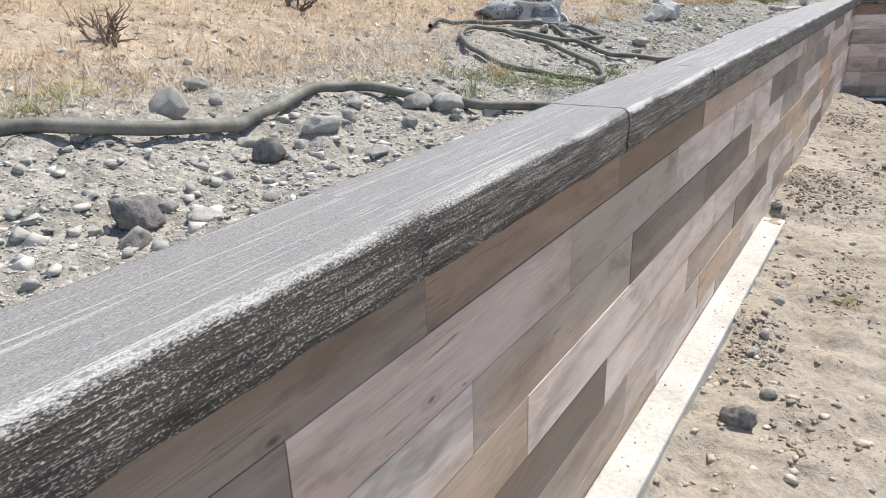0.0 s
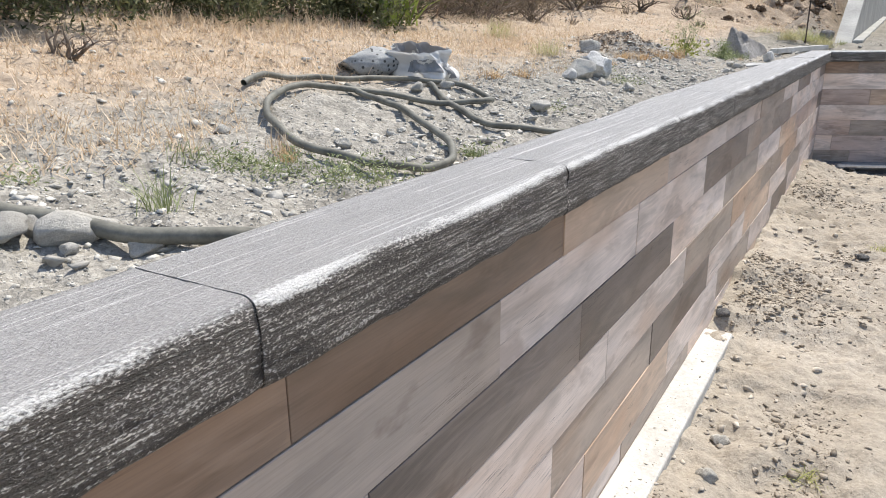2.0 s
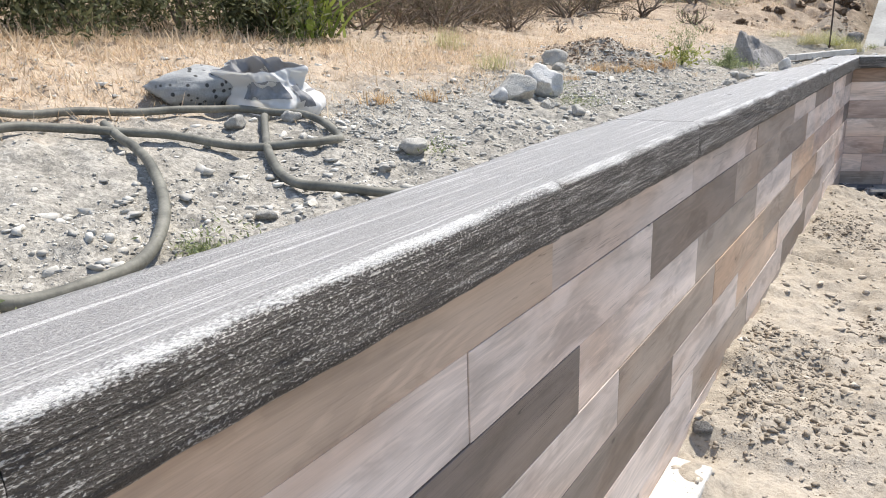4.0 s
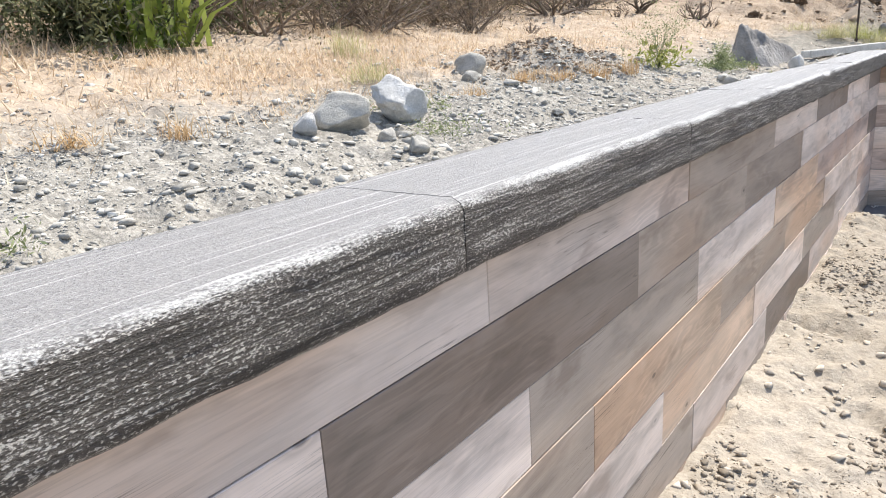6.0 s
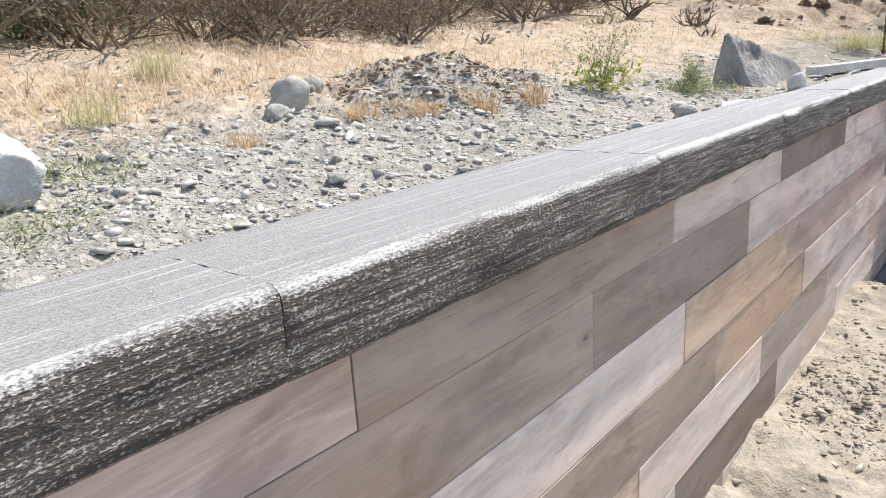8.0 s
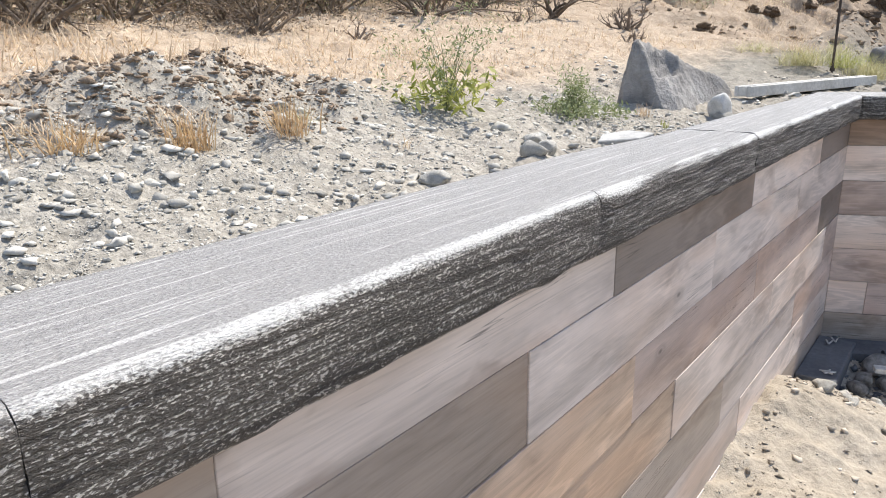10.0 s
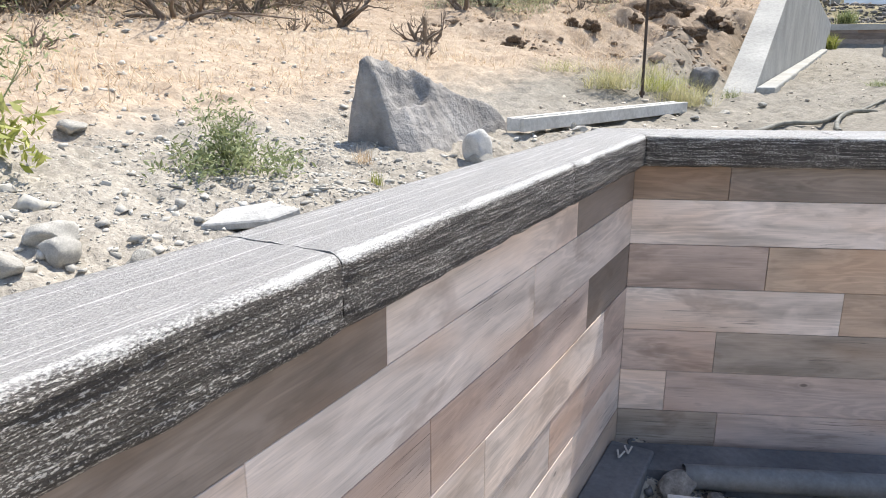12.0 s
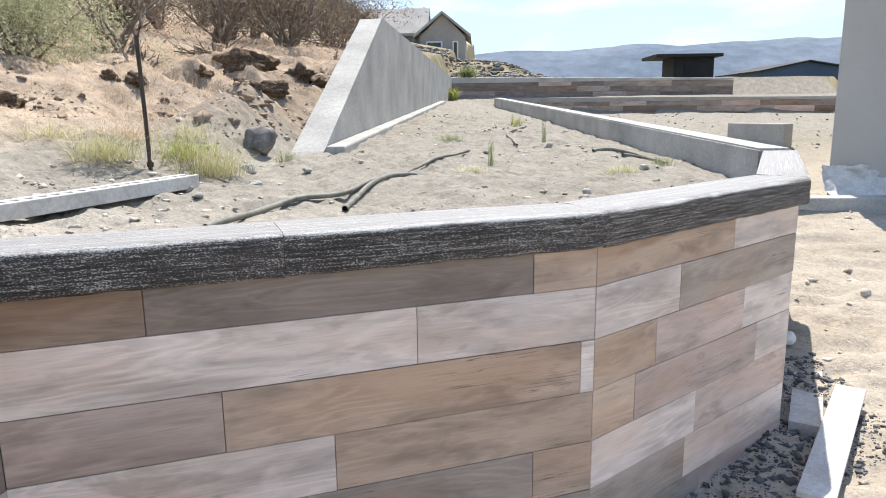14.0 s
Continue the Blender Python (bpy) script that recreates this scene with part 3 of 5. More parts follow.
    for k, (y0, rise) in enumerate(((12.6, 0.1), (13.5, 0.16), (14.6, 0.17))):
        lip = y0 + 0.5 * grid_noise(x * 1.3, x * 0 + k, 70 + k) + 0.16 * grid_noise(x * 5, x * 0 + k, 75 + k) + 0.08 * grid_noise(x * 13, y * 9, 79)
        lumps = lumps + rise * shelf * (ease(lip - 0.03, lip + 0.05, y) * ease(lip + 0.5, lip + 0.06, y) - 0.35 * ease(lip - 0.5, lip - 0.1, y) * ease(lip + 0.02, lip - 0.02, y))
    top = top + lumps
    broad = 0.35 * grid_noise(x * 0.13, y * 0.13, 5) * ease(14, 40, np.hypot(x, y - 6)) * (1 - 0.9 * ease(3, 8, x) * ease(90, 60, yy))
    return np.where(is_up, top + far * up_n, low + far * low_n) + broad


def level(x, y):
    return float(height(np.array([x]), np.array([y]))[0])


def steps_to(a, b, first, grow):
    """Ever wider steps from a towards b."""
    out, s, v, sign = [], first, a, 1 if b > a else -1
    while (b - v) * sign > 0:
        v += sign * s
        s *= grow
        out.append(v)
    return out


def make_ground():
    xs = sorted(steps_to(-2.3, -900, 0.05, 1.05)) + list(np.arange(-2.3, -1.7, 0.022)) + list(np.arange(-1.7, 0.5, 0.013)) + list(np.arange(0.5, 2.7, 0.026)) + steps_to(2.7, 900, 0.06, 1.08)
    ys = sorted(steps_to(-0.2, -90, 0.08, 1.15)) + list(np.arange(-0.2, 9.4, 0.015)) + list(np.arange(9.4, 11.2, 0.026)) + list(np.arange(11.2, 16.0, 0.036)) + steps_to(16.0, 2600, 0.06, 1.03)
    X, Y = np.meshgrid(xs, ys)
    Z = height(X.ravel(), Y.ravel())
    n, m = len(xs), len(ys)
    idx = np.arange(n * m).reshape(m, n)
    q = np.stack([idx[:-1, :-1], idx[:-1, 1:], idx[1:, 1:], idx[1:, :-1]], -1).reshape(-1, 4)
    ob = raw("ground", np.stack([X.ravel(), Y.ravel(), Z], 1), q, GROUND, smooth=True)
    tagged(ob, "pale dry stony soil with straw up the slope", "ground", kind="structure")


make_ground()


# ---------------------------------------------------------------- retaining wall
CAP_TOP, CAP_LOW, ROW_TOP, PITCH = 1.412, 1.312, 1.2, 0.15


def normal_of(d):
    return Vector((d.y, -d.x))


def mitre(d1, d2, along):
    n1, n2 = normal_of(d1), normal_of(d2)
    return (n1 + n2).dot(along) / (1 + n1.dot(n2))


def back_edge(p):
    """How far the coping reaches behind the wall face: it was trowelled by eye and widens midway along the long wall."""
    return -0.158 - 0.04 * float(ease(3.2, 3.9, p.y) * ease(7.6, 7.0, p.y))


def coping_stone(parent, a, d, s0, s1, k0, k1, rng):
    """One length of coping from s0 to s1 along the wall; k0 and k1 mitre its ends."""
    n = normal_of(d)
    arc = [(0.036 - 0.019 + 0.019 * math.sin(t), CAP_TOP - 0.019 + 0.019 * math.cos(t)) for t in (0, 0.4, 0.8, 1.2, 1.57)]
    prof = [(-0.2, CAP_LOW)] + [(-0.2, CAP_TOP - 0.012), (-0.193, CAP_TOP)] + [(u, CAP_TOP) for u in np.linspace(-0.18, -0.01, 14)]
    prof += arc + [(0.036, z) for z in np.linspace(CAP_TOP - 0.028, CAP_LOW + 0.006, 7)] + [(0.03, CAP_LOW), (-0.01, CAP_LOW)]
    count = max(4, int((s1 - s0) / 0.02))
    verts, faces = [], []
    seed = rng.random() * 50
    tip = rng.uniform(-0.0006, 0.0006)
    for i in range(count + 1):
        f = i / count
        for u, z in prof:
            s = (s0 + 0.0005 + k0 * u) * (1 - f) + (s1 - 0.0005 + k1 * u) * f
            g = noise.noise((s * 3 + seed, u * 60, z * 60)) * 0.0022 + noise.noise((s * 22 + seed, u * 110, z * 110)) * 0.0016
            front = 1.0 if u > 0.0 else 0.45
            edge = max(0.0, 1 - min(f, 1 - f) * count / 1.01) * 0.0016
            du = g * front + 0.0035 * noise.noise((s * 6 + seed, 0, 7)) * (u > 0) - edge * (u > 0)
            dz = (g * 0.6 if z > CAP_TOP - 0.02 else 0) + tip
            if z < CAP_LOW + 0.01 and u > 0:
                dz += 0.005 * noise.noise((s * 14 + seed, 3, 1))
            if u < -0.05:
                u = -0.05 + (u + 0.05) * (back_edge(a + d * s) + 0.05) / -0.15
            p = a + d * s + n * (u + du)
            verts.append((p.x, p.y, z + dz))
    w = len(prof)
    for i in range(count):
        for k in range(w):
            j = (k + 1) % w
            faces.append((i * w + k, i * w + j, (i + 1) * w + j, (i + 1) * w + k))
    me = bpy.data.meshes.new("coping_stone")
    o = Matrix(((d.x, n.x, 0, a.x), (d.y, n.y, 0, a.y), (0, 0, 1, 0), (0, 0, 0, 1)))
    inv = o.inverted()
    n0 = len(verts)
    me.from_pydata([inv @ Vector(v) for v in verts + verts[:w] + verts[-w:]], [], faces + [tuple(range(n0, n0 + w))[::-1], tuple(range(n0 + w, n0 + 2 * w))])
    me.shade_smooth()
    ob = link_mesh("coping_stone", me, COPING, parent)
    ob.matrix_world = o
    return ob


def plank(parent, a, d, s0, s1, z0, z1, tone, rng):
    """One wood-look tile with eased edges, a hair proud or shy of its neighbours."""
    n = normal_of(d)
    gap, ch = 0.0007, 0.001
    length, high = s1 - s0 - 2 * gap, z1 - z0 - 2 * gap
    proud = rng.uniform(-0.0006, 0.0022)
    bm = bmesh.new()
    rings = [[(0, -0.012, 0), (length, -0.012, 0), (length, -0.012, high), (0, -0.012, high)],
             [(0, -ch, 0), (length, -ch, 0), (length, -ch, high), (0, -ch, high)],
             [(ch, 0, ch), (length - ch, 0, ch), (length - ch, 0, high - ch), (ch, 0, high - ch)]]
    vs = [[bm.verts.new(p) for p in r] for r in rings]
    for i in range(2):
        for k in range(4):
            bm.faces.new((vs[i][k], vs[i][(k + 1) % 4], vs[i + 1][(k + 1) % 4], vs[i + 1][k]))
    bm.faces.new(vs[2])
    bm.faces.new(vs[0][::-1])
    bmesh.ops.recalc_face_normals(bm, faces=bm.faces[:])
    ob = part("wall_tile", bm, WOOD[tone], parent)
    p = a + d * (s0 + gap) + n * proud
    # local y points out of the wall
    ob.matrix_world = Matrix(((d.x, n.x, 0, p.x), (d.y, n.y, 0, p.y), (0, 0, 1, z0 + gap), (0, 0, 0, 1)))
    return ob


def wall_run(name, label, i, joints, rows, k0, k1, seed, bottom=-0.2):
    """A stretch of wall: concrete core, its coping and its tiles. rows: for each course (seams, tones)."""
    rng = random.Random(seed)
    a, b = WALL[i], WALL[i + 1]
    d = (b - a).normalized()
    n, length = normal_of(d), (b - a).length
    core = prism([tuple(a + n * -0.011 + d * (k0 * -0.011)), tuple(b + n * -0.011 + d * (k1 * -0.011)), tuple(b + n * -0.145 + d * (k1 * -0.145)), tuple(a + n * -0.145 + d * (k0 * -0.145))], bottom, CAP_LOW + 0.006)
    wall = tagged(part(name, core, GROUT), label, "retaining wall", kind="structure")
    for r, (seams, tones) in enumerate(rows):
        z1 = CAP_LOW + 0.004 if r == 0 else ROW_TOP - PITCH * (r - 1)
        z0 = ROW_TOP - PITCH * r
        seams = [s for s in seams if 0.02 < s < length - 0.02]
        for s0, s1, tone in zip([0.0] + seams, seams + [length], tones):
            plank(wall, a, d, s0, s1, z0, z1, tone, rng)
    edges = [0.0] + joints + [length]
    for j in range(len(edges) - 1):
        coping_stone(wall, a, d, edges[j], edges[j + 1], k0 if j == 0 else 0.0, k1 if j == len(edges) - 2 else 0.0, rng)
    return wall


def seams_from(ys):
    return [y + 3.0 for y in ys]


D1, D2, D3, D4 = [(WALL[i + 1] - WALL[i]).normalized() for i in range(4)]
LEFT_ROWS = [
    (seams_from([-2.4, -1.55, -0.7, 0.11, 0.957, 1.795, 2.613, 3.437, 4.345, 5.245, 6.148, 6.941, 7.80, 8.69]), "LTMBDBBTLLMLDLD"),
    (seams_from([-1.85, -1.0, -0.18, 0.66, 1.505, 2.325, 3.155, 4.0, 4.925, 5.804, 6.66, 7.505, 8.40]), "MLTDPMLLDMMLLL"),
    (seams_from([-2.3, -1.45, -0.6, 0.24, 1.085, 1.93, 2.74, 3.567, 4.455, 5.35, 6.233, 7.056, 7.93, 8.82]), "TDLMLMDDLMLTPPD"),
    (seams_from([-2.05, -1.2, -0.38, 0.46, 1.305, 2.137, 2.95, 3.8, 4.7, 5.58, 6.45, 7.3, 8.15, 9.0]), "LTMLTLLLMTMTLLP"),
    (seams_from([-1.6, -0.8, 0.05, 0.92, 1.783, 2.6, 3.41, 4.25, 5.1, 6.0, 6.85, 7.7, 8.55]), "MLTLDLMDLTLMLP"),
    (seams_from([-2.2, -1.35, -0.5, 0.3, 1.13, 1.97, 2.82, 3.65, 4.5, 5.35, 6.2, 7.05, 7.9, 8.75]), "LTMLTMLTLMLDLLL"),
    (seams_from([-1.9, -1.05, -0.2, 0.62, 1.45, 2.3, 3.15, 4.0, 4.86, 5.7, 6.55, 7.4, 8.25]), "TLMLMTLMLTMLLM"),
]
FAR_ROWS = [([0.30, 1.238], "BDT"), ([0.917], "LL"), ([0.446, 1.385], "PTL"), ([0.70], "LT"), ([0.309, 1.243], "PMT"), ([0.156, 1.085], "LPM"), ([0.341], "MP")]
RIGHT_ROWS = [([0.74], "TL"), ([0.42], "LM"), ([0.3, 0.84], "TPL"), ([0.2, 0.95], "TPL"), ([0.55], "LP"), ([0.5], "ML"), ([0.6], "MP")]
wall_run("wall_west", "long retaining wall with wood-look tiles and dark coping", 0,
         [y + 3 for y in (-2.5, -1.65, -0.8, 0.06, 0.905, 1.731, 2.535, 3.39, 4.246, 5.138, 6.0, 6.80, 7.654, 8.54)], LEFT_ROWS, 0.0, mitre(D1, D2, D1), 3)
wall_run("wall_north", "shaded retaining wall of wood-look tiles meeting the long wall", 1, [0.6], FAR_ROWS, mitre(D1, D2, D2), mitre(D2, D3, D2), 4)
wall_run("wall_northeast", "angled retaining wall of brown wood-look tiles", 2, [], RIGHT_ROWS, mitre(D2, D3, D3), mitre(D3, D4, D3), 5)
wall_run("wall_east", "short return of the retaining wall with dark coping", 3, [], [([0.6], "LM")] * 7, mitre(D3, D4, D4), 0.0, 6)


def plain_wall(name, label, a, b, thick, z0, ta, tb, material=CONCRETE):
    """A cast wall whose top runs straight from height ta to tb."""
    a, b = Vector(a), Vector(b)
    d = (b - a).normalized()
    n = normal_of(d)
    bm = bmesh.new()
    low = [bm.verts.new((*p, z0)) for p in (a, b, b - n * thick, a - n * thick)]
    top = [bm.verts.new((*p, t)) for p, t in ((a, ta), (b, tb), (b - n * thick, tb), (a - n * thick, ta))]
    bm.faces.new(low)
    bm.faces.new(top)
    for i in range(4):
        bm.faces.new((low[i], low[(i + 1) % 4], top[(i + 1) % 4], top[i]))
    bmesh.ops.recalc_face_normals(bm, faces=bm.faces[:])
    bmesh.ops.bevel(bm, geom=[e for e in bm.edges if e.verts[0] in top and e.verts[1] in top], offset=0.012, segments=2, affect="EDGES")
    return tagged(part(name, bm, material), label, "concrete wall", kind="structure")


plain_wall("wall_garden_side", "low grey concrete wall along the raised bed", WALL[4], WALL[5], 0.2, 0.2, 1.425, 1.925)
# footing along the long wall and under the shaded corner
tagged(part("footing", soft_box(-0.498, -0.378, -1.5, 4.32, 0.1, 0.388, 0.008), PALE_CONCRETE), "pale dusty concrete footing along the wall base", "footing", kind="structure")
# both corner footings are coloured slate-dark to carry the shade there
tagged(part("footing_corner", soft_box(-0.498, -0.35, 8.72, 9.2, 0.05, 0.362, 0.008), SHADE_CONCRETE), "grey concrete footing in the shaded corner", "footing", kind="structure")
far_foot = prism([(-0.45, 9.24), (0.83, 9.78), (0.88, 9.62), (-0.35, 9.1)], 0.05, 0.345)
tagged(part("footing_north", far_foot, SHADE_CONCRETE), "grey concrete footing below the shaded wall", "footing", kind="structure")
right_foot = prism([(1.74, 10.66), (2.3, 11.85), (2.4, 11.8), (1.85, 10.6)], 0.05, 0.43)
tagged(part("footing_northeast", right_foot, PALE_CONCRETE), "pale concrete footing round the outer corner", "footing", kind="structure")


def wing_wall():
    """Tall cast wall whose near end rakes down to the ground."""
    x0, x1 = -0.635, -0.435
    side = [(12.12, 1.0), (12.12, 1.385), (12.2, 1.43), (14.78, 2.5), (14.9, 2.515), (28.2, 2.5), (28.2, 1.0)]
    bm = bmesh.new()
    A = [bm.verts.new((x0 + 0.012 * (y - 12.12), y, z)) for y, z in side]
    B = [bm.verts.new((x1 + 0.012 * (y - 12.12), y, z)) for y, z in side]
    bm.faces.new(A)
    bm.faces.new(B[::-1])
    for i in range(len(side)):
        j = (i + 1) % len(side)
        bm.faces.new((A[i], B[i], B[j], A[j]))
    bmesh.ops.recalc_face_normals(bm, faces=bm.faces[:])
    bmesh.ops.triangulate(bm, faces=[f for f in bm.faces if len(f.verts) > 4])
    ob = tagged(part("wall_wing", bm, CONCRETE), "tall grey concrete wing wall with a raking end", "concrete wall", kind="structure")
    tagged(part("curb", soft_box(-0.428, -0.31, 12.2, 23.0, -0.3, 0.0, 0.012, Matrix(((1, 0.012, 0, -0.012 * 12.12), (0, 1, 0, 0), (0, 0.034, 1, 1.46 - 0.034 * 12.2), (0, 0, 0, 1)))), CONCRETE),
           "grey concrete ledge at the foot of the wing wall", "curb", kind="structure")
    return ob


wing_wall()


# ---------------------------------------------------------------- stones
def stone_mesh(seed, squash=(1, 0.8, 0.6), cuts=7, rough=0.1, sub=3):
    """A stone about one across: a ball cut by flat faces, then roughened."""
    rng = random.Random(seed)
    bm = bmesh.new()
    bmesh.ops.create_icosphere(bm, subdivisions=sub, radius=0.5)
    planes = [(Vector((rng.gauss(0, 1), rng.gauss(0, 1), rng.gauss(0, 0.8))).normalized(), rng.uniform(0.27, 0.42)) for _ in range(cuts)]
    off = Vector((seed * 3.1, seed * 1.7, 0))
    for v in bm.verts:
        p = v.co.copy()
        for n, h in planes:
            k = p.dot(n) - h
            if k > 0:
                p -= n * k
        p += p.normalized() * (noise.noise(p * 3 + off) * rough + noise.noise(p * 9 + off) * rough * 0.45 + noise.noise(p * 22 + off) * rough * 0.16)
        v.co = Vector((p.x * squash[0], p.y * squash[1], p.z * squash[2]))
    me = bpy.data.meshes.new("stone")
    bm.to_mesh(me)
    bm.free()
    me.shade_smooth()
    return me


def stone(name, x, y, wide, label, material=ROCK, seed=1, squash=(1, 0.8, 0.62), cuts=7, rough=0.1, turn=0.0, sink=0.28, sub=3, tilt=0.0, group="", peak=0.0):
    me = stone_mesh(seed, squash, cuts, rough, sub)
    for v in me.vertices:
        v.co.z *= 1 - peak * v.co.x
        if peak and v.co.z < 0.0:
            v.co.z *= 0.6
    ob = link_mesh(name, me, material)
    ob.matrix_world = pose(x, y, level(x, y) + wide * squash[2] * (0.5 - sink), tilt, 0, turn) @ Matrix.Diagonal((wide, wide, wide, 1))
    return tagged(ob, label, "boulder" if name == "boulder" else "rock", group)


PALE = "pale grey rounded stone lying on the stony soil"
UPPER = "stones on the fill behind the wall"
rows = [  # x, y, width, seed
    (-1.53, 1.43, 0.08, 2), (-1.4, 1.38, 0.053, 3), (-1.08, 1.4, 0.115, 5), (-1.08, 1.5, 0.056, 6), (-0.91, 0.85, 0.042, 7), (-0.83, 0.86, 0.07, 8),
    (-0.83, 0.73, 0.05, 9), (-0.84, 1.0, 0.05, 10), (-1.01, 1.06, 0.054, 11), (-1.0, 1.0, 0.03, 12), (-1.13, 1.22, 0.055, 13), (-0.9, 1.38, 0.066, 14), (-1.09, 1.86, 0.066, 15),
    (-0.99, 1.85, 0.034, 16), (-0.92, 1.97, 0.068, 17), (-0.86, 0.63, 0.02, 18), (-1.18, 0.77, 0.03, 19), (-1.09, 1.8, 0.095, 20), (-1.03, 1.89, 0.125, 21), (-1.22, 1.68, 0.072, 22),
    (-0.93, 1.94, 0.075, 24), (-1.57, 3.68, 0.075, 25), (-1.23, 2.8, 0.06, 26), (-1.06, 3.31, 0.052, 27), (-1.47, 2.58, 0.054, 29),
    (-1.15, 3.93, 0.115, 30), (-1.55, 3.88, 0.07, 31), (-1.11, 4.97, 0.075, 32), (-1.15, 5.82, 0.06, 33), (-1.79, 6.23, 0.18, 35),
    (-1.1, 7.7, 0.1, 36), (-1.05, 7.67, 0.088, 37), (-0.96, 7.75, 0.07, 38), (-1.03, 7.13, 0.08, 39), (-1.79, 8.22, 0.09, 40), (-1.0, 9.18, 0.1, 41), (-0.985, 9.13, 0.1, 42), (-1.28, 5.05, 0.07, 44),
    (-0.95, 0.95, 0.03, 45), (-0.98, 1.2, 0.036, 46), (-1.05, 1.3, 0.04, 47), (-0.88, 1.15, 0.034, 48), (-1.12, 0.9, 0.03, 49), (-0.97, 1.6, 0.045, 50), (-1.16, 1.62, 0.05, 63), (-1.3, 3.95, 0.05, 64), (-1.7, 6.1, 0.1, 65), (-1.9, 6.4, 0.09, 66),
]
for x, y, w, sd in rows:
    stone("stone", x, y, w, PALE, ROCK, sd, (1, 0.8 + 0.15 * math.sin(sd), 0.6 + 0.12 * math.cos(sd * 2)), 8, 0.09, sd * 47, group=UPPER)
stone("stone", -1.33, 1.19, 0.105, "sharp-edged grey stone standing beside the hose", ROCK, 51, (0.85, 0.8, 0.85), 9, 0.06, 20, 0.15)
stone("stone", -1.02, 1.18, 0.078, "smooth blue-grey stone half sunk in soil", BOULDER, 52, (1, 0.85, 0.7), 5, 0.05, 30)
stone("stone", -0.89, 0.78, 0.08, "dark pitted stone among pale rubble", BOULDER, 53, (1, 0.8, 0.75), 6, 0.2, 10, 0.2)
stone("stone", -1.375, 4.97, 0.18, "flat-topped smooth grey stone beside another", ROCK, 154, (1.05, 0.8, 0.66), 11, 0.05, 55, 0.12, 4, -8)
stone("stone", -1.385, 4.84, 0.085, "rounded pale stone beside a larger smooth one", WHITE_ROCK, 155, (1, 0.8, 0.75), 5, 0.04, 20, 0.2, 4)
stone("stone", -1.27, 5.1, 0.06, "small flat stone at the foot of a white one", ROCK, 156, (1, 0.7, 0.4), 5, 0.04, 60, 0.1)
stone("stone", -1.38, 5.22, 0.215, "angular pale stone with white faces", WHITE_ROCK, 157, (0.95, 0.85, 0.8), 17, 0.12, 80, 0.22, 4)
stone("stone", -1.03, 7.56, 0.1, "squared pale stone next to the coping", ROCK, 56, (1, 0.6, 0.6), 10, 0.03, 20, 0.2)
slab = prism([(-0.09, -0.05), (0.04, -0.055), (0.1, 0.0), (0.03, 0.06), (-0.06, 0.04)], 0, 0.016)
bmesh.ops.bevel(slab, geom=slab.edges[:], offset=0.003, segments=1, affect="EDGES")
slab_ob = tagged(part("stone", slab, WHITE_ROCK), "flat white slab of stone beside the coping", "rock")
slab_ob.matrix_world = pose(-0.97, 8.03, level(-0.97, 8.03) + 0.022, 7, -4, 35)
stone("stone", -0.71, 11.85, 0.24, "rounded grey rock below the wing wall", BOULDER, 58, (1, 0.75, 0.75), 6, 0.1, 15, 0.2)


def big_boulder():
    """A block of rock: an upright end, a flat crown with a scooped scar below it, a sunlit sloping face, its foot in the soil."""
    n, m = 110, 80
    u, w = np.meshgrid(np.linspace(-0.05, 0.76, n), np.linspace(-0.05, 0.42, m), indexing="ij")
    u2 = u + 0.025 * grid_noise(u * 9, w * 9, 51) + 0.02 * grid_noise(u * 3, w * 5, 57)
    w2 = w + 0.022 * grid_noise(u * 8 + 3, w * 8, 52)
    face = 0.02 + 1.35 * w2
    scar = 0.08 * ease(0.03, 0.08, u2) * ease(0.32, 0.24, u2) * ease(0.19, 0.165, w2) * ease(0.07, 0.13, w2)
    crown = np.where(u2 < 0.15, 0.25, 0.25 - 0.3 * (u2 - 0.15)) - 0.06 * w2
    h = np.minimum.reduce([16.0 * u2 + 0.02, face - scar, crown, 3.5 * (0.25 - w2), 1.6 * (0.69 - u2)])
    h = h + 0.014 * grid_noise(u * 14, w * 14, 53) + 0.009 * grid_noise(u * 34, w * 34, 54) + 0.005 * grid_noise(u * 80, w * 80, 55)
    h = np.clip(h, -0.12, None)
    x = -1.19 + 0.22 * u - 0.92 * w
    y = 8.92 + 0.95 * u + 0.25 * w
    z = level(-1.2, 9.3) - 0.03 + 0.16 * (-1.2 - x) + 1.12 * h
    v = np.stack([x, y, z], -1).reshape(-1, 3)
    k = np.arange(n * m).reshape(n, m)
    f = np.stack([k[:-1, :-1], k[1:, :-1], k[1:, 1:], k[:-1, 1:]], -1).reshape(-1, 4)
    ring = np.concatenate([k[:, 0], k[-1, 1:], k[-2::-1, -1], k[0, -2:0:-1]])
    low = v[ring] - np.array([0, 0, 0.1])
    c = np.arange(len(ring)) + len(v)
    skirt = np.stack([np.roll(ring, -1), ring, c, np.roll(c, -1)], -1)
    tagged(raw("boulder", np.concatenate([v, low]), np.concatenate([f, skirt]), BOULDER, smooth=True), "big rough grey boulder with a dark shaded end", "boulder")


big_boulder()
stone("stone", -1.0, 9.15, 0.15, "upright white stone wedged beside the coping", WHITE_ROCK, 60, (0.75, 0.7, 1.0), 12, 0.05, 30, 0.2)
stone("boulder", -1.91, 3.8, 0.34, "smooth grey boulder dotted with dark pits behind the hose coil", PITTED, 63, (1.0, 0.6, 0.42), 2, 0.05, 62, 0.2, 5)
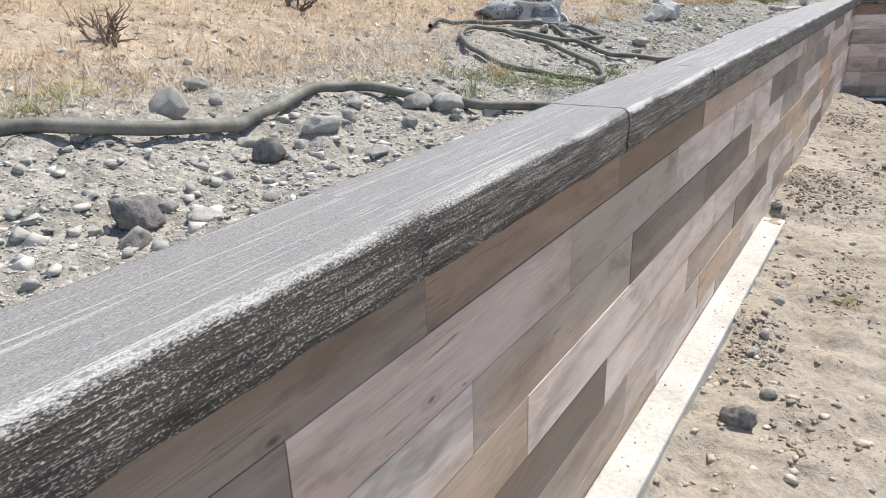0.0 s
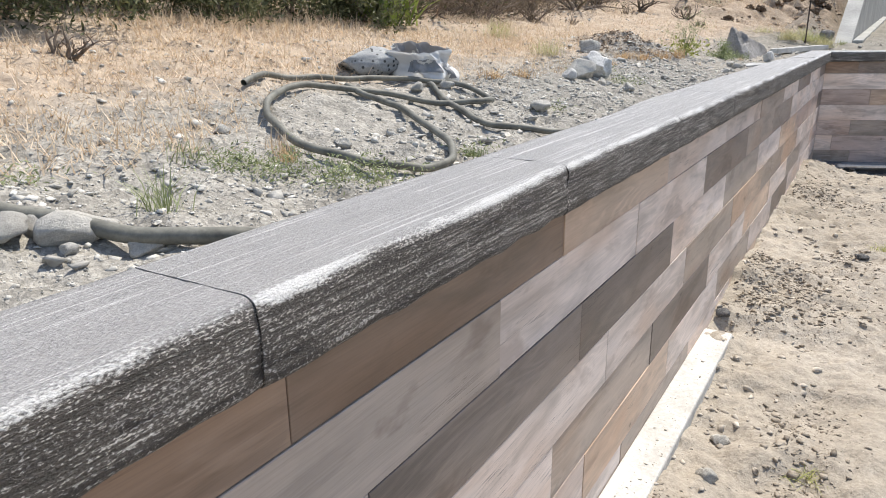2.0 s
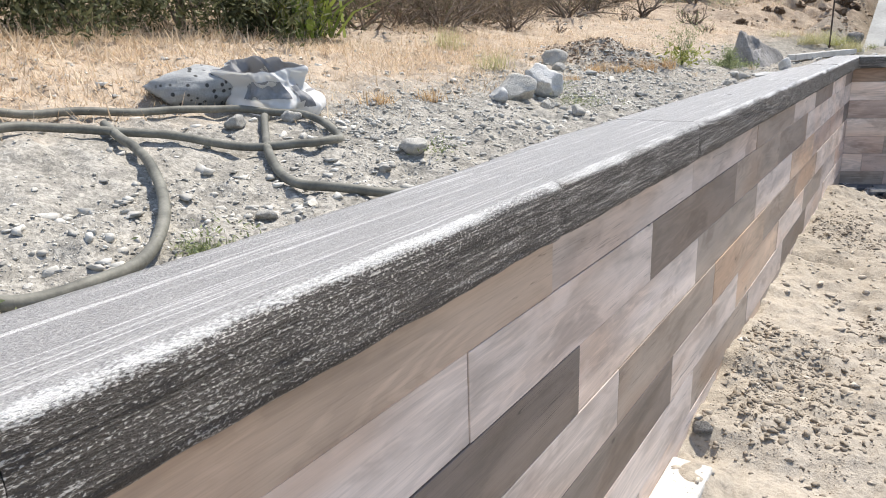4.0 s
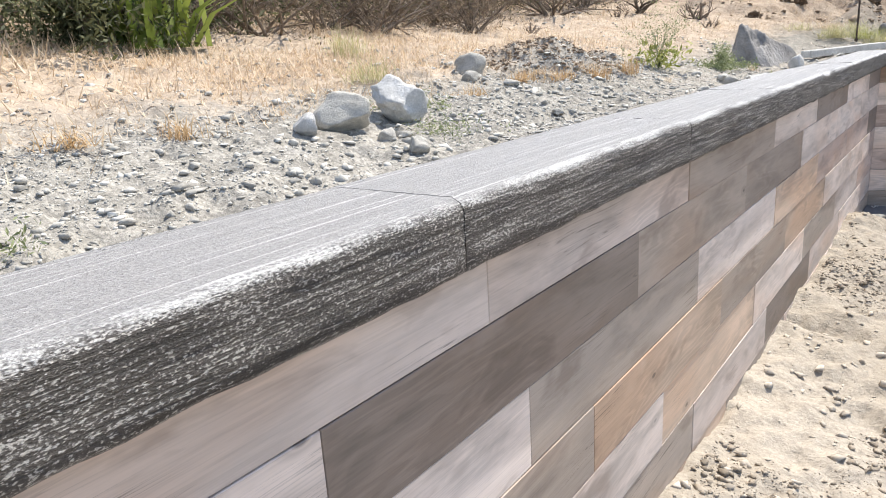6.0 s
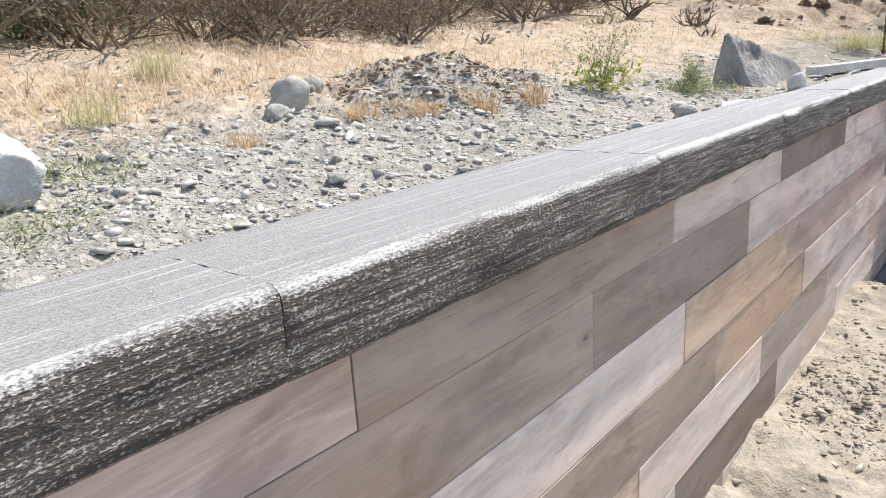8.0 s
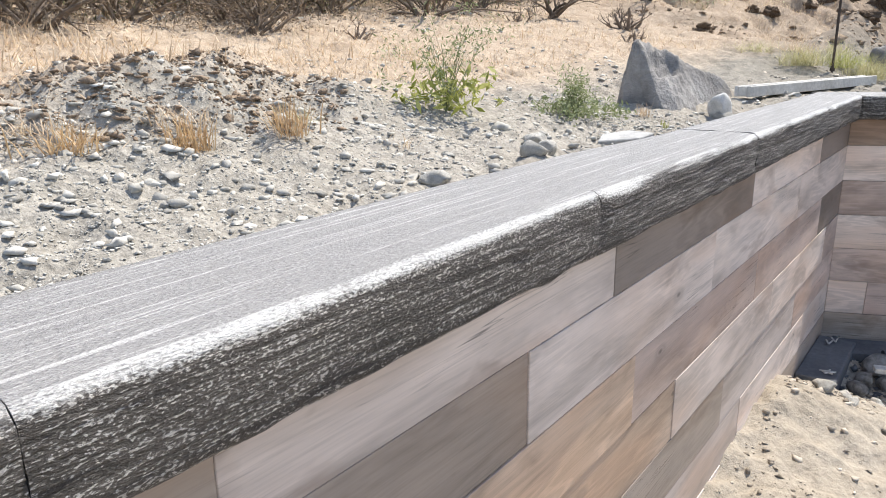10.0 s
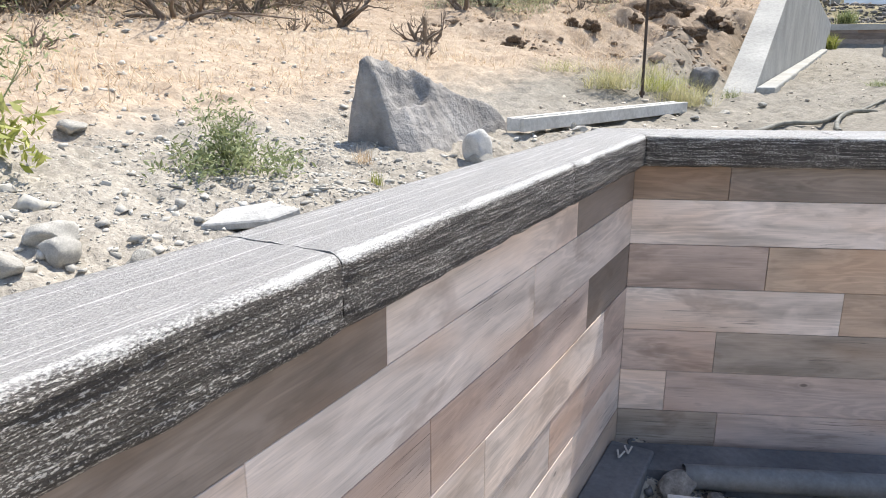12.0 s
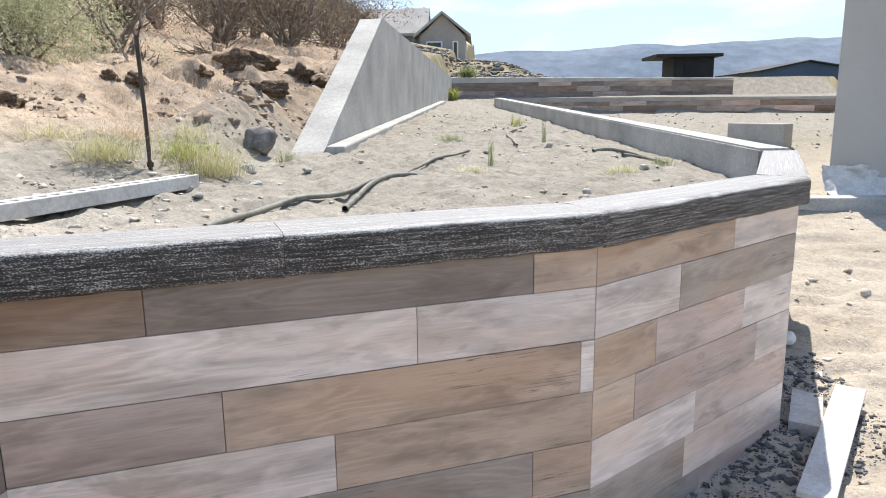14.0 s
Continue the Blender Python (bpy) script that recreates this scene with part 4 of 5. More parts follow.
# lower ground
LOWER = "stones on the lower ground"
for x, y, w, sd in [(-0.165, 2.52, 0.07, 71), (-0.27, 2.78, 0.075, 72), (-0.25, 2.93, 0.06, 73), (-0.27, 3.5, 0.07, 74), (-0.27, 2.85, 0.04, 75), (-0.26, 3.25, 0.07, 76), (-0.26, 3.5, 0.06, 77),
                    (-0.3, 8.58, 0.06, 78), (-0.2, 8.62, 0.07, 79), (-0.42, 8.56, 0.06, 80), (-0.1, 8.6, 0.05, 81), (-0.36, 8.48, 0.09, 82), (-0.27, 8.45, 0.07, 83), (0.05, 8.58, 0.06, 84)]:
    stone("stone", x, y, w, "small pale stone on the trodden soil", ROCK, sd, (1, 0.8, 0.65), 7, 0.09, sd * 31, group=LOWER)
stone("stone", -0.235, 2.3, 0.125, "dark pitted stone casting a hard shadow", BOULDER, 90, (1, 0.8, 0.7), 7, 0.16, 10, 0.2)
stone("stone", -0.455, 4.5, 0.065, "small black stone at the end of the footing", DARK_ROCK, 91, (1, 0.8, 0.7), 7, 0.12)
stone("stone", 0.055, 5.78, 0.085, "flat dark stone on the trodden soil", DARK_ROCK, 92, (1, 0.8, 0.4), 7, 0.12)
# darker stone chosen here, so the corner's shade sits in its colour
for x, y, w, sd, sq in [(-0.25, 9.1, 0.15, 93, 0.62), (-0.28, 8.97, 0.1, 94, 0.85), (-0.22, 9.01, 0.07, 95, 0.8), (-0.13, 9.09, 0.07, 96, 0.8), (-0.29, 8.85, 0.09, 97, 0.7)]:
    stone("stone", x, y, w, "grey stone in the shade of the corner", BOULDER, sd, (1, 0.75, sq), 5, 0.06, sd * 20, 0.15)
stone("brick", 2.08, 11.5, 0.14, "broken pale block lying past the wall end", PALE_CONCRETE, 98, (1, 0.55, 0.6), 10, 0.03, 40, 0.2)


for x, y, w, sd in [(-0.75, 10.35, 0.08, 301), (-0.62, 10.6, 0.06, 302), (-0.45, 10.9, 0.07, 303), (-0.52, 10.45, 0.05, 304), (-0.3, 11.2, 0.06, 305), (-0.6, 11.3, 0.09, 306), (0.75, 11.9, 0.06, 307), (0.95, 12.6, 0.08, 308), (1.25, 11.2, 0.06, 309), (0.9, 10.6, 0.05, 310), (-0.95, 10.2, 0.09, 311), (-0.88, 9.75, 0.06, 312), (-0.8, 9.62, 0.07, 313)]:
    stone("stone", x, y, w, "pale stone on the silt of the raised bed", ROCK, sd, (1, 0.8, 0.6), 8, 0.08, sd * 37, group="stones on the raised bed")


def scatter_stones(name, label, n, area, sizes, material, seed, keep=None, simple=False, rest=None):
    """Loose stones strewn by the thousand over a stretch of ground."""
    rng = np.random.default_rng(seed)
    x, y = rng.uniform(area[0], area[1], n), rng.uniform(area[2], area[3], n)
    ok = np.ones(n, bool) if keep is None else keep(x, y, rng)
    x, y = x[ok], y[ok]
    n = len(x)
    z = height(x, y) if rest is None else np.full(n, rest)
    s = sizes[0] * (sizes[1] / sizes[0]) ** (rng.random(n) ** 4.4)
    g = (1 + 5 ** 0.5) / 2
    ico = np.array([(-1, g, 0), (1, g, 0), (-1, -g, 0), (1, -g, 0), (0, -1, g), (0, 1, g), (0, -1, -g), (0, 1, -g), (g, 0, -1), (g, 0, 1), (-g, 0, -1), (-g, 0, 1)]) / 3.8
    tri = np.array([(0, 11, 5), (0, 5, 1), (0, 1, 7), (0, 7, 10), (0, 10, 11), (1, 5, 9), (5, 11, 4), (11, 10, 2), (10, 7, 6), (7, 1, 8), (3, 9, 4), (3, 4, 2), (3, 2, 6), (3, 6, 8), (3, 8, 9), (4, 9, 5), (2, 4, 11), (6, 2, 10), (8, 6, 7), (9, 8, 1)])
    if simple:
        ico = np.array([(1, 0, 0), (-1, 0, 0), (0, 1, 0), (0, -1, 0), (0, 0, 1), (0, 0, -1)]) * 0.5
        tri = np.array([(0, 2, 4), (2, 1, 4), (1, 3, 4), (3, 0, 4), (2, 0, 5), (1, 2, 5), (3, 1, 5), (0, 3, 5)])
    k = len(ico)
    v = (ico[None] * rng.uniform(0.6, 1.25, (n, k, 1)) + rng.normal(0, 0.13, (n, k, 3))) * np.stack([np.ones(n), rng.uniform(0.45, 1, n), rng.uniform(0.28, 0.65, n)], 1)[:, None]
    a = rng.uniform(0, 6.28, n)
    c, q = np.cos(a)[:, None], np.sin(a)[:, None]
    vx, vy = v[..., 0] * c - v[..., 1] * q, v[..., 0] * q + v[..., 1] * c
    v = np.stack([vx * s[:, None] + x[:, None], vy * s[:, None] + y[:, None], v[..., 2] * s[:, None] + z[:, None] + 0.05 * s[:, None]], -1)
    f = tri[None] + (np.arange(n) * k)[:, None, None]
    return tagged(raw(name, v.reshape(-1, 3), f.reshape(-1, 3), material), label, "gravel", kind="stuff")


def fill_strip(x, y, rng):
    edge = -1.5 + 0.35 * grid_noise(x * 0 + 3, y * 0.9, 8) - 0.3 * ease(6, 8, y)
    return (x < -0.72) & (rng.random(len(x)) < np.where(x > edge, 0.55 + 0.45 * grid_noise(x * 2, y * 2, 4), 0.10) * (1 - 0.3 * ease(5.6, 7.2, y)))


scatter_stones("gravel", "loose grey stones and grit behind the wall", 110000, (-2.6, -0.7, -0.2, 9.8), (0.006, 0.04), GRAVEL, 11, fill_strip)
scatter_stones("grit", "fine grey grit over the fill", 190000, (-1.8, -0.7, 0.2, 9.6), (0.003, 0.013), GRAVEL, 12, fill_strip, True)
scatter_stones("bed_gravel", "loose grey gravel on the raised bed", 16000, (-1.2, 2.2, 9.5, 18), (0.005, 0.045), SAND_STONE, 13,
               lambda x, y, r: inside(x, y) & (y > 9.55 + 0.42 * (x + 0.5)) & (r.random(len(x)) < 0.12 + 0.88 * np.clip(grid_noise(x * 1.6, y * 1.6, 27) + ease(-0.2, -0.7, x) + ease(11, 10.2, y - 0.4 * x), 0, 1)))


def low_keep(x, y, rng):
    near = np.exp(-((x + 0.32) / 0.22) ** 2)
    return ~inside(x, y) & (x > -0.48) & (y < 9.0) & (rng.random(len(x)) < 0.13 + 0.87 * near * np.clip(0.45 + grid_noise(x * 2.5, y * 2.5, 9), 0, 1))


scatter_stones("pebbles", "tan pebbles and clods on the lower ground", 42000, (-0.48, 2.2, 1.2, 9.0), (0.004, 0.05), SAND_STONE, 14, low_keep)
scatter_stones("yard_gravel", "pale gravel over the yard beyond the wall", 9000, (1.5, 8, 9.5, 26), (0.01, 0.09), SAND_STONE, 15, lambda x, y, r: ~inside(x, y) & (r.random(len(x)) < 0.6))
# this rubble is coloured dark to deepen the corner's shade
scatter_stones("corner_rubble", "rubble coloured dark for shade at the foot of the wall", 30000, (-0.45, 2.3, 8.7, 11.4), (0.008, 0.05), SHADE_RUBBLE, 16,
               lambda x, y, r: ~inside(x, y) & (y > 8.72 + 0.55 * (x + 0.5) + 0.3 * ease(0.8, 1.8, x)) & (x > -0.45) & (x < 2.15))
scatter_stones("earth_clods", "brown earth clods where the bank has slumped", 2600, (-2.6, -0.72, 11.3, 16.5), (0.015, 0.12), CLOD, 17, lambda x, y, r: grid_noise(x * 1.7, y * 1.4, 14) > 0.15)
scatter_stones("slope_stones", "grey stones among the dry grass", 1800, (-4.5, -1.0, 6.0, 14), (0.02, 0.09), GRAVEL, 18, lambda x, y, r: grid_noise(x * 0.8, y * 0.8, 6) > 0.2)


scatter_stones("soil_clods", "crumbly clods of soil along the foot of the wall", 95000, (-0.47, 0.6, 1.5, 8.9), (0.005, 0.036), CLOD_SAND, 19,
               lambda x, y, r: ~inside(x, y) & (x > -0.47) & ((x > -0.37) | (y > 4.4)) & (r.random(len(x)) < np.exp(-((x + 0.25) / 0.3) ** 2) * np.clip(grid_noise(x * 3.2, y * 2.1, 22) + 0.25, 0, 1)))
scatter_stones("footing_crumbs", "crumbs of soil and mortar on the footing", 500, (-0.47, -0.385, 1.4, 4.3), (0.003, 0.018), SAND_STONE, 23, None, True, 0.388)
scatter_stones("mound_clods", "dry clods over a small earth mound", 9500, (-2.3, -1.35, 6.2, 7.7), (0.008, 0.038), CLOD, 20, lambda x, y, r: ((x + 1.78) / 0.4) ** 2 + ((y - 6.95) / 0.6) ** 2 < r.random(len(x)) ** 0.5)


# ---------------------------------------------------------------- hoses
def hose(name, label, points, r=0.0112, lift=0.9):
    pts = []
    for p in spline([(x, y, 0) for x, y in points], 10):
        pts.append((p.x, p.y, level(p.x, p.y) + r * lift + 0.004))
    for _ in range(26):
        pts = [pts[0]] + [(p[0], p[1], (a[2] + p[2] * 2 + b[2]) / 4 + 0.00012) for a, p, b in zip(pts, pts[1:], pts[2:])] + [pts[-1]]
    v, f = tube(pts, r, 10)
    ob = raw(name, v, f, HOSE, smooth=True)
    return tagged(ob, label, "hose")


hose("hose", "dusty black rubber hose lying across the stony soil",
     [(-1.5, 0.3), (-1.4, 0.6), (-1.305, 0.81), (-1.24, 0.93), (-1.165, 1.06), (-1.165, 1.2), (-1.21, 1.32), (-1.26, 1.48), (-1.295, 1.66), (-1.25, 1.75), (-1.17, 1.82), (-1.07, 1.88), (-0.965, 1.92), (-0.87, 1.98), (-0.8, 2.05)], 0.0145, 1.2)
coil = [(-1.84, 3.02), (-1.87, 3.12), (-1.89, 3.22), (-1.87, 3.33), (-1.84, 3.46), (-1.79, 3.63), (-1.735, 3.8), (-1.62, 3.87), (-1.52, 3.9), (-1.38, 3.86), (-1.29, 3.79), (-1.285, 3.69), (-1.365, 3.62), (-1.47, 3.53),
        (-1.57, 3.43), (-1.645, 3.31), (-1.69, 3.2), (-1.685, 3.09), (-1.65, 2.98), (-1.58, 2.87), (-1.485, 2.77), (-1.39, 2.71), (-1.27, 2.665), (-1.17, 2.655), (-1.1, 2.665), (-1.03, 2.69), (-0.975, 2.745), (-0.95, 2.82),
        (-0.96, 2.92), (-1.02, 3.03), (-1.105, 3.11), (-1.23, 3.195), (-1.355, 3.26), (-1.48, 3.315), (-1.565, 3.34), (-1.675, 3.365)]
hose("hose", "dusty black rubber hose coiled in loose loops", coil, 0.0112, 1.5)
hose("hose", "dusty black hose end running under the coil to the coping", [(-1.62, 3.84), (-1.56, 3.78), (-1.49, 3.715), (-1.325, 3.57), (-1.19, 3.48), (-1.1, 3.47), (-1.02, 3.5), (-0.92, 3.58), (-0.84, 3.66)], 0.0112)
hose("hose", "grey rubber hose lying on the raised bed", [(-0.26, 9.85), (-0.213, 10.08), (-0.175, 10.33), (-0.083, 10.44), (0.01, 10.61), (0.079, 10.81)], 0.010)
hose("hose", "second grey hose crossing on the raised bed", [(0.07, 10.17), (0.06, 10.38), (0.067, 10.66), (0.125, 10.9), (0.222, 11.03)], 0.010)
hose("root", "thin bare root on the raised bed", [(0.15, 11.1), (0.196, 11.33), (0.3, 11.6), (0.446, 11.81)], 0.007)
hose("root", "thin bare roots on the raised bed", [(0.75, 12.64), (0.72, 13.1), (0.73, 13.48), (0.92, 14.35)], 0.008)
hose("root", "bare dry roots by the concrete wall", [(1.146, 12.01), (1.333, 12.15), (1.5, 12.4), (1.61, 12.62)], 0.01)
hose("root", "bare dry root by the concrete wall", [(1.3, 11.95), (1.45, 12.2), (1.62, 12.3), (1.7, 12.55)], 0.008)


# ---------------------------------------------------------------- plants
def leaf_cloud(rng, centres, n, size, spread, flat=0.5):
    """Many small leaf blades round the given centres."""
    c = centres[rng.integers(0, len(centres), n)] + rng.normal(0, 1, (n, 3)) * spread
    a = rng.normal(0, 1, (n, 3))
    a /= np.linalg.norm(a, axis=1, keepdims=True)
    b = np.cross(a, rng.normal(0, 1, (n, 3)))
    b /= np.linalg.norm(b, axis=1, keepdims=True)
    s = size * rng.uniform(0.5, 1.4, (n, 1))
    v = np.stack([c - a * s, c + b * s * 0.28, c + a * s, c - b * s * 0.28], 1)
    return v.reshape(-1, 3), np.arange(n * 4).reshape(-1, 4)


def branch_tubes(rng, base, way, length, radius, depth, out, tips, wild=0.5):
    """Forking, crooked branches."""
    p, d = Vector(base), Vector(way).normalized()
    pts, rad = [p.copy()], [radius]
    for i in range(4):
        d = (d + Vector((rng.gauss(0, wild), rng.gauss(0, wild), rng.gauss(0.05, wild * 0.6))) * 0.45).normalized()
        p = p + d * (length / 4)
        pts.append(p.copy())
        rad.append(radius * (1 - 0.16 * (i + 1)))
    out.append(tube(pts, rad, 4 if radius < 0.01 else 5))
    tips.append(tuple(p))
    if depth:
        for _ in range(rng.choice((2, 3, 3))):
            k = rng.randint(1, 4)
            w = (d + Vector((rng.gauss(0, 0.7), rng.gauss(0, 0.7), rng.gauss(0.15, 0.5)))).normalized()
            branch_tubes(rng, pts[k], w, length * rng.uniform(0.5, 0.75), rad[k] * 0.62, depth - 1, out, tips, wild)


def shrub(name, label, x, y, wide, high, leaves, leaf, size, seed, stems=7, depth=2, thick=0.012):
    rng, nrg = random.Random(seed), np.random.default_rng(seed)
    out, tips = [], []
    for _ in range(stems):
        a, r = rng.uniform(0, 6.28), rng.uniform(0.1, 0.75)
        branch_tubes(rng, (rng.uniform(-0.06, 0.06) * wide, rng.uniform(-0.06, 0.06) * wide, -0.03), (math.cos(a) * r * wide, math.sin(a) * r * wide, high), max(high, wide * 0.5) * rng.uniform(0.5, 0.75), thick, depth, out, tips)
    v, f = gather(out)
    base = tagged(new(name), label, "dead brush" if not leaves else "shrub")
    base.location = (x, y, level(x, y))
    raw("branchwork", v, f, TWIG, base)
    if leaves:
        low = np.stack([nrg.normal(0, wide * 0.3, 60), nrg.normal(0, wide * 0.3, 60), np.abs(nrg.normal(0, high * 0.3, 60))], 1)
        lv, lf = leaf_cloud(nrg, np.concatenate([np.array(tips), low]), leaves, size, wide * 0.055)
        raw("foliage", lv, lf, leaf, base)
    return base


def tuft(name, label, x, y, wide, high, n, leaf, seed, width=0.004, category="grass tuft"):
    """Blades that arch out of one root."""
    rng = np.random.default_rng(seed)
    a, lean, h = rng.uniform(0, 6.28, n), rng.uniform(0.05, 1.0, n), high * rng.uniform(0.5, 1.1, n)
    b = rng.normal(0, wide * 0.13, (n, 2))
    out = np.stack([np.cos(a), np.sin(a)], 1)
    side = np.stack([-np.sin(a), np.cos(a)], 1) * (width * rng.uniform(0.5, 1.2, n))[:, None]
    rings = []
    for t, w in ((0, 1), (0.5, 0.9), (1, 0.1)):
        xy = b + out * (lean * wide * 0.5 * t ** 1.5)[:, None]
        z = h * (t - 0.35 * lean * t * t)
        for sgn in (-1, 1):
            rings.append(np.concatenate([xy + side * (w * sgn), z[:, None]], 1))
    v = np.stack(rings, 1).reshape(-1, 3)
    k = np.arange(n)[:, None] * 6
    f = np.concatenate([k + np.array([[0, 1, 3, 2]]), k + np.array([[2, 3, 5, 4]])])
    ob = tagged(raw(name, v, f, leaf), label, category)
    ob.location = (x, y, level(x, y) - 0.004)
    return ob


def weed(name, label, x, y, wide, high, seed, leaf=GREEN, broad=True):
    """A weed with thin upright flower stalks over broad lower leaves."""
    rng, nrg = random.Random(seed), np.random.default_rng(seed)
    base = tagged(new(name), label, "weed")
    base.location = (x, y, level(x, y))
    out, tips = [], []
    for _ in range(9):
        a, r = rng.uniform(0, 6.28), rng.uniform(0.05, 0.7)
        branch_tubes(rng, (0, 0, 0), (math.cos(a) * r, math.sin(a) * r, 1.1), high * rng.uniform(0.5, 0.8), 0.0028, 2, out, tips, 0.3)
    v, f = gather(out)
    raw("stalk", v, f, GREEN, base)
    lv, lf = leaf_cloud(nrg, np.array(tips), 900, 0.008, 0.018)
    raw("bloom", lv, lf, GREEN, base)
    if not broad:
        c = np.stack([nrg.normal(0, wide * 0.32, 160), nrg.normal(0, wide * 0.32, 160), np.abs(nrg.normal(high * 0.14, high * 0.1, 160))], 1)
        lv, lf = leaf_cloud(nrg, c, 1500, 0.01, 0.014)
        raw("foliage", lv, lf, leaf, base, "fine grey-green leaves")
    if broad:
        c = np.stack([nrg.normal(0, wide * 0.26, 130), nrg.normal(0, wide * 0.26, 130), np.abs(nrg.normal(high * 0.2, high * 0.1, 130))], 1)
        lv, lf = leaf_cloud(nrg, c, 300, 0.021, 0.006)
        raw("foliage", lv, lf, leaf, base, "broad yellow-green leaves")
    return base


def dry_grass():
    rng = np.random.default_rng(21)
    n = 900000
    y = -1 + 23 * rng.random(n) ** 1.35
    x = -0.85 - 6 * rng.random(n) ** 1.7
    edge = -1.5 + 0.1 * grid_noise(x * 0 + 3, y * 0.9, 8) + 0.12 * grid_noise(x * 3, y * 3, 19) - 0.45 * ease(6, 8, y) + 0.75 * ease(9.3, 12, y) - 0.4 * ease(2.4, 3.2, y) * ease(4.2, 3.6, y)
    patch = 0.5 + 0.5 * grid_noise(x * 1.3, y * 1.3, 31) + 0.35 * grid_noise(x * 5, y * 5, 32)
    thin = 1 - 0.5 * ease(6.5, 9, y)
    ok = ((x < -1.35) | (y > 9.8)) & (x < edge + 0.1 * rng.normal(0, 1, n)) & (rng.random(n) < np.clip(patch, 0.12, 1) * thin * 0.75)
    x, y = x[ok], y[ok]
    n = len(x)
    z = height(x, y)
    tall = rng.random(n) < 0.1
    h = np.where(tall, rng.uniform(0.04, 0.09, n), rng.uniform(0.006, 0.035, n)) * (1 + 0.5 * grid_noise(x * 1.7, y * 1.7, 33))
    a = rng.uniform(0, 6.28, n)
    lean = np.where(tall, rng.uniform(0.2, 1.0, n), rng.uniform(0.4, 2.6, n)) * h
    w = rng.uniform(0.0012, 0.0028, n) * (1 + 0.3 * np.clip(-x - 1.5, 0, 4))
    p = np.stack([x, y, z - 0.003], 1)
    s = np.stack([-np.sin(a) * w, np.cos(a) * w, 0 * w], 1)
    tip = p + np.stack([np.cos(a) * lean, np.sin(a) * lean, h], 1)
    v = np.stack([p - s, p + s, tip], 1).reshape(-1, 3)
    ob = raw("dry_grass", v, np.arange(n * 3).reshape(-1, 3), STRAW)
    tagged(ob, "dry straw-coloured grass over the slope", "grass", kind="stuff")


dry_grass()
GT = "green grass tuft growing from the stony soil"
for i, (x, y, w, h, n, m) in enumerate([(-1.07, 2.08, 0.16, 0.1, 60, GREEN), (-1.3, 2.62, 0.12, 0.09, 36, STRAW), (-0.99, 3.1, 0.1, 0.04, 90, GREEN),
                                        (-1.86, 5.62, 0.34, 0.13, 150, FADED_GREEN), (-1.62, 1.14, 0.3, 0.05, 90, FADED_GREEN), (-1.5, 0.98, 0.25, 0.05, 80, GREEN),
                                        (-1.35, 2.35, 0.2, 0.07, 40, GREEN), (-2.5, 6.18, 0.42, 0.18, 220, FADED_GREEN), 
                                        (-1.5, 6.75, 0.3, 0.06, 60, STRAW), (-1.35, 6.98, 0.2, 0.09, 26, STRAW), (-1.62, 6.5, 0.34, 0.06, 80, STRAW), (-1.3, 7.3, 0.2, 0.05, 30, STRAW), (-1.45, 7.05, 0.3, 0.05, 50, FADED_GREEN), (-1.2, 8.75, 0.1, 0.07, 50, STRAW), (-1.05, 8.6, 0.06, 0.05, 40, YELLOW_GREEN), (-1.0, 10.75, 0.5, 0.15, 420, FADED_GREEN), (-0.68, 11.05, 0.5, 0.17, 420, FADED_GREEN), (-0.85, 11.15, 0.5, 0.14, 320, YELLOW_GREEN), (-1.15, 11.2, 0.5, 0.12, 200, STRAW), (-1.35, 10.95, 0.5, 0.1, 160, FADED_GREEN), (-0.95, 11.45, 0.4, 0.12, 140, FADED_GREEN), (-0.5, 11.6, 0.2, 0.08, 90, GREEN),
                                        (0.02, 11.99, 0.3, 0.05, 130, GREEN), (0.56, 11.48, 0.06, 0.2, 26, GREEN), (0.455, 11.1, 0.3, 0.03, 110, FADED_GREEN), (1.13, 11.07, 0.25, 0.06, 120, FADED_GREEN), (0.3, 12.9, 0.3, 0.06, 160, GREEN), (0.85, 14.8, 0.25, 0.15, 120, YELLOW_GREEN), (0.95, 12.9, 0.06, 0.22, 30, GREEN), (1.5, 11.9, 0.25, 0.08, 130, GREEN), (-0.35, 12.9, 0.2, 0.06, 90, GREEN),
                                        (0.0, 3.45, 0.18, 0.04, 70, YELLOW_GREEN), (0.15, 5.9, 0.2, 0.05, 70, YELLOW_GREEN), (0.1, 34.5, 1.0, 0.5, 300, GREEN), (-0.2, 26.5, 0.6, 0.4, 200, YELLOW_GREEN)]):
    tuft("grass_tuft", GT if m is not STRAW else "dry straw tuft beside the hose", x, y, w, h, n, m, 100 + i, 0.0013 if x > -3 and y < 20 else 0.012)


for i, (x, y, w, h, n) in enumerate([(-1.42, 6.74, 0.2, 0.1, 130), (-1.36, 6.98, 0.16, 0.11, 90), (-1.5, 6.52, 0.22, 0.08, 120), (-1.58, 6.32, 0.24, 0.07, 120), (-1.52, 4.55, 0.2, 0.07, 90), (-1.55, 4.3, 0.2, 0.06, 80), (-1.52, 5.85, 0.18, 0.07, 80), (-1.25, 2.6, 0.1, 0.06, 60)]):
    tuft("grass_tuft", "rusty dry grass tuft at the edge of the stony fill", x, y, w, h, n, RUST_STRAW, 160 + i, 0.0015)


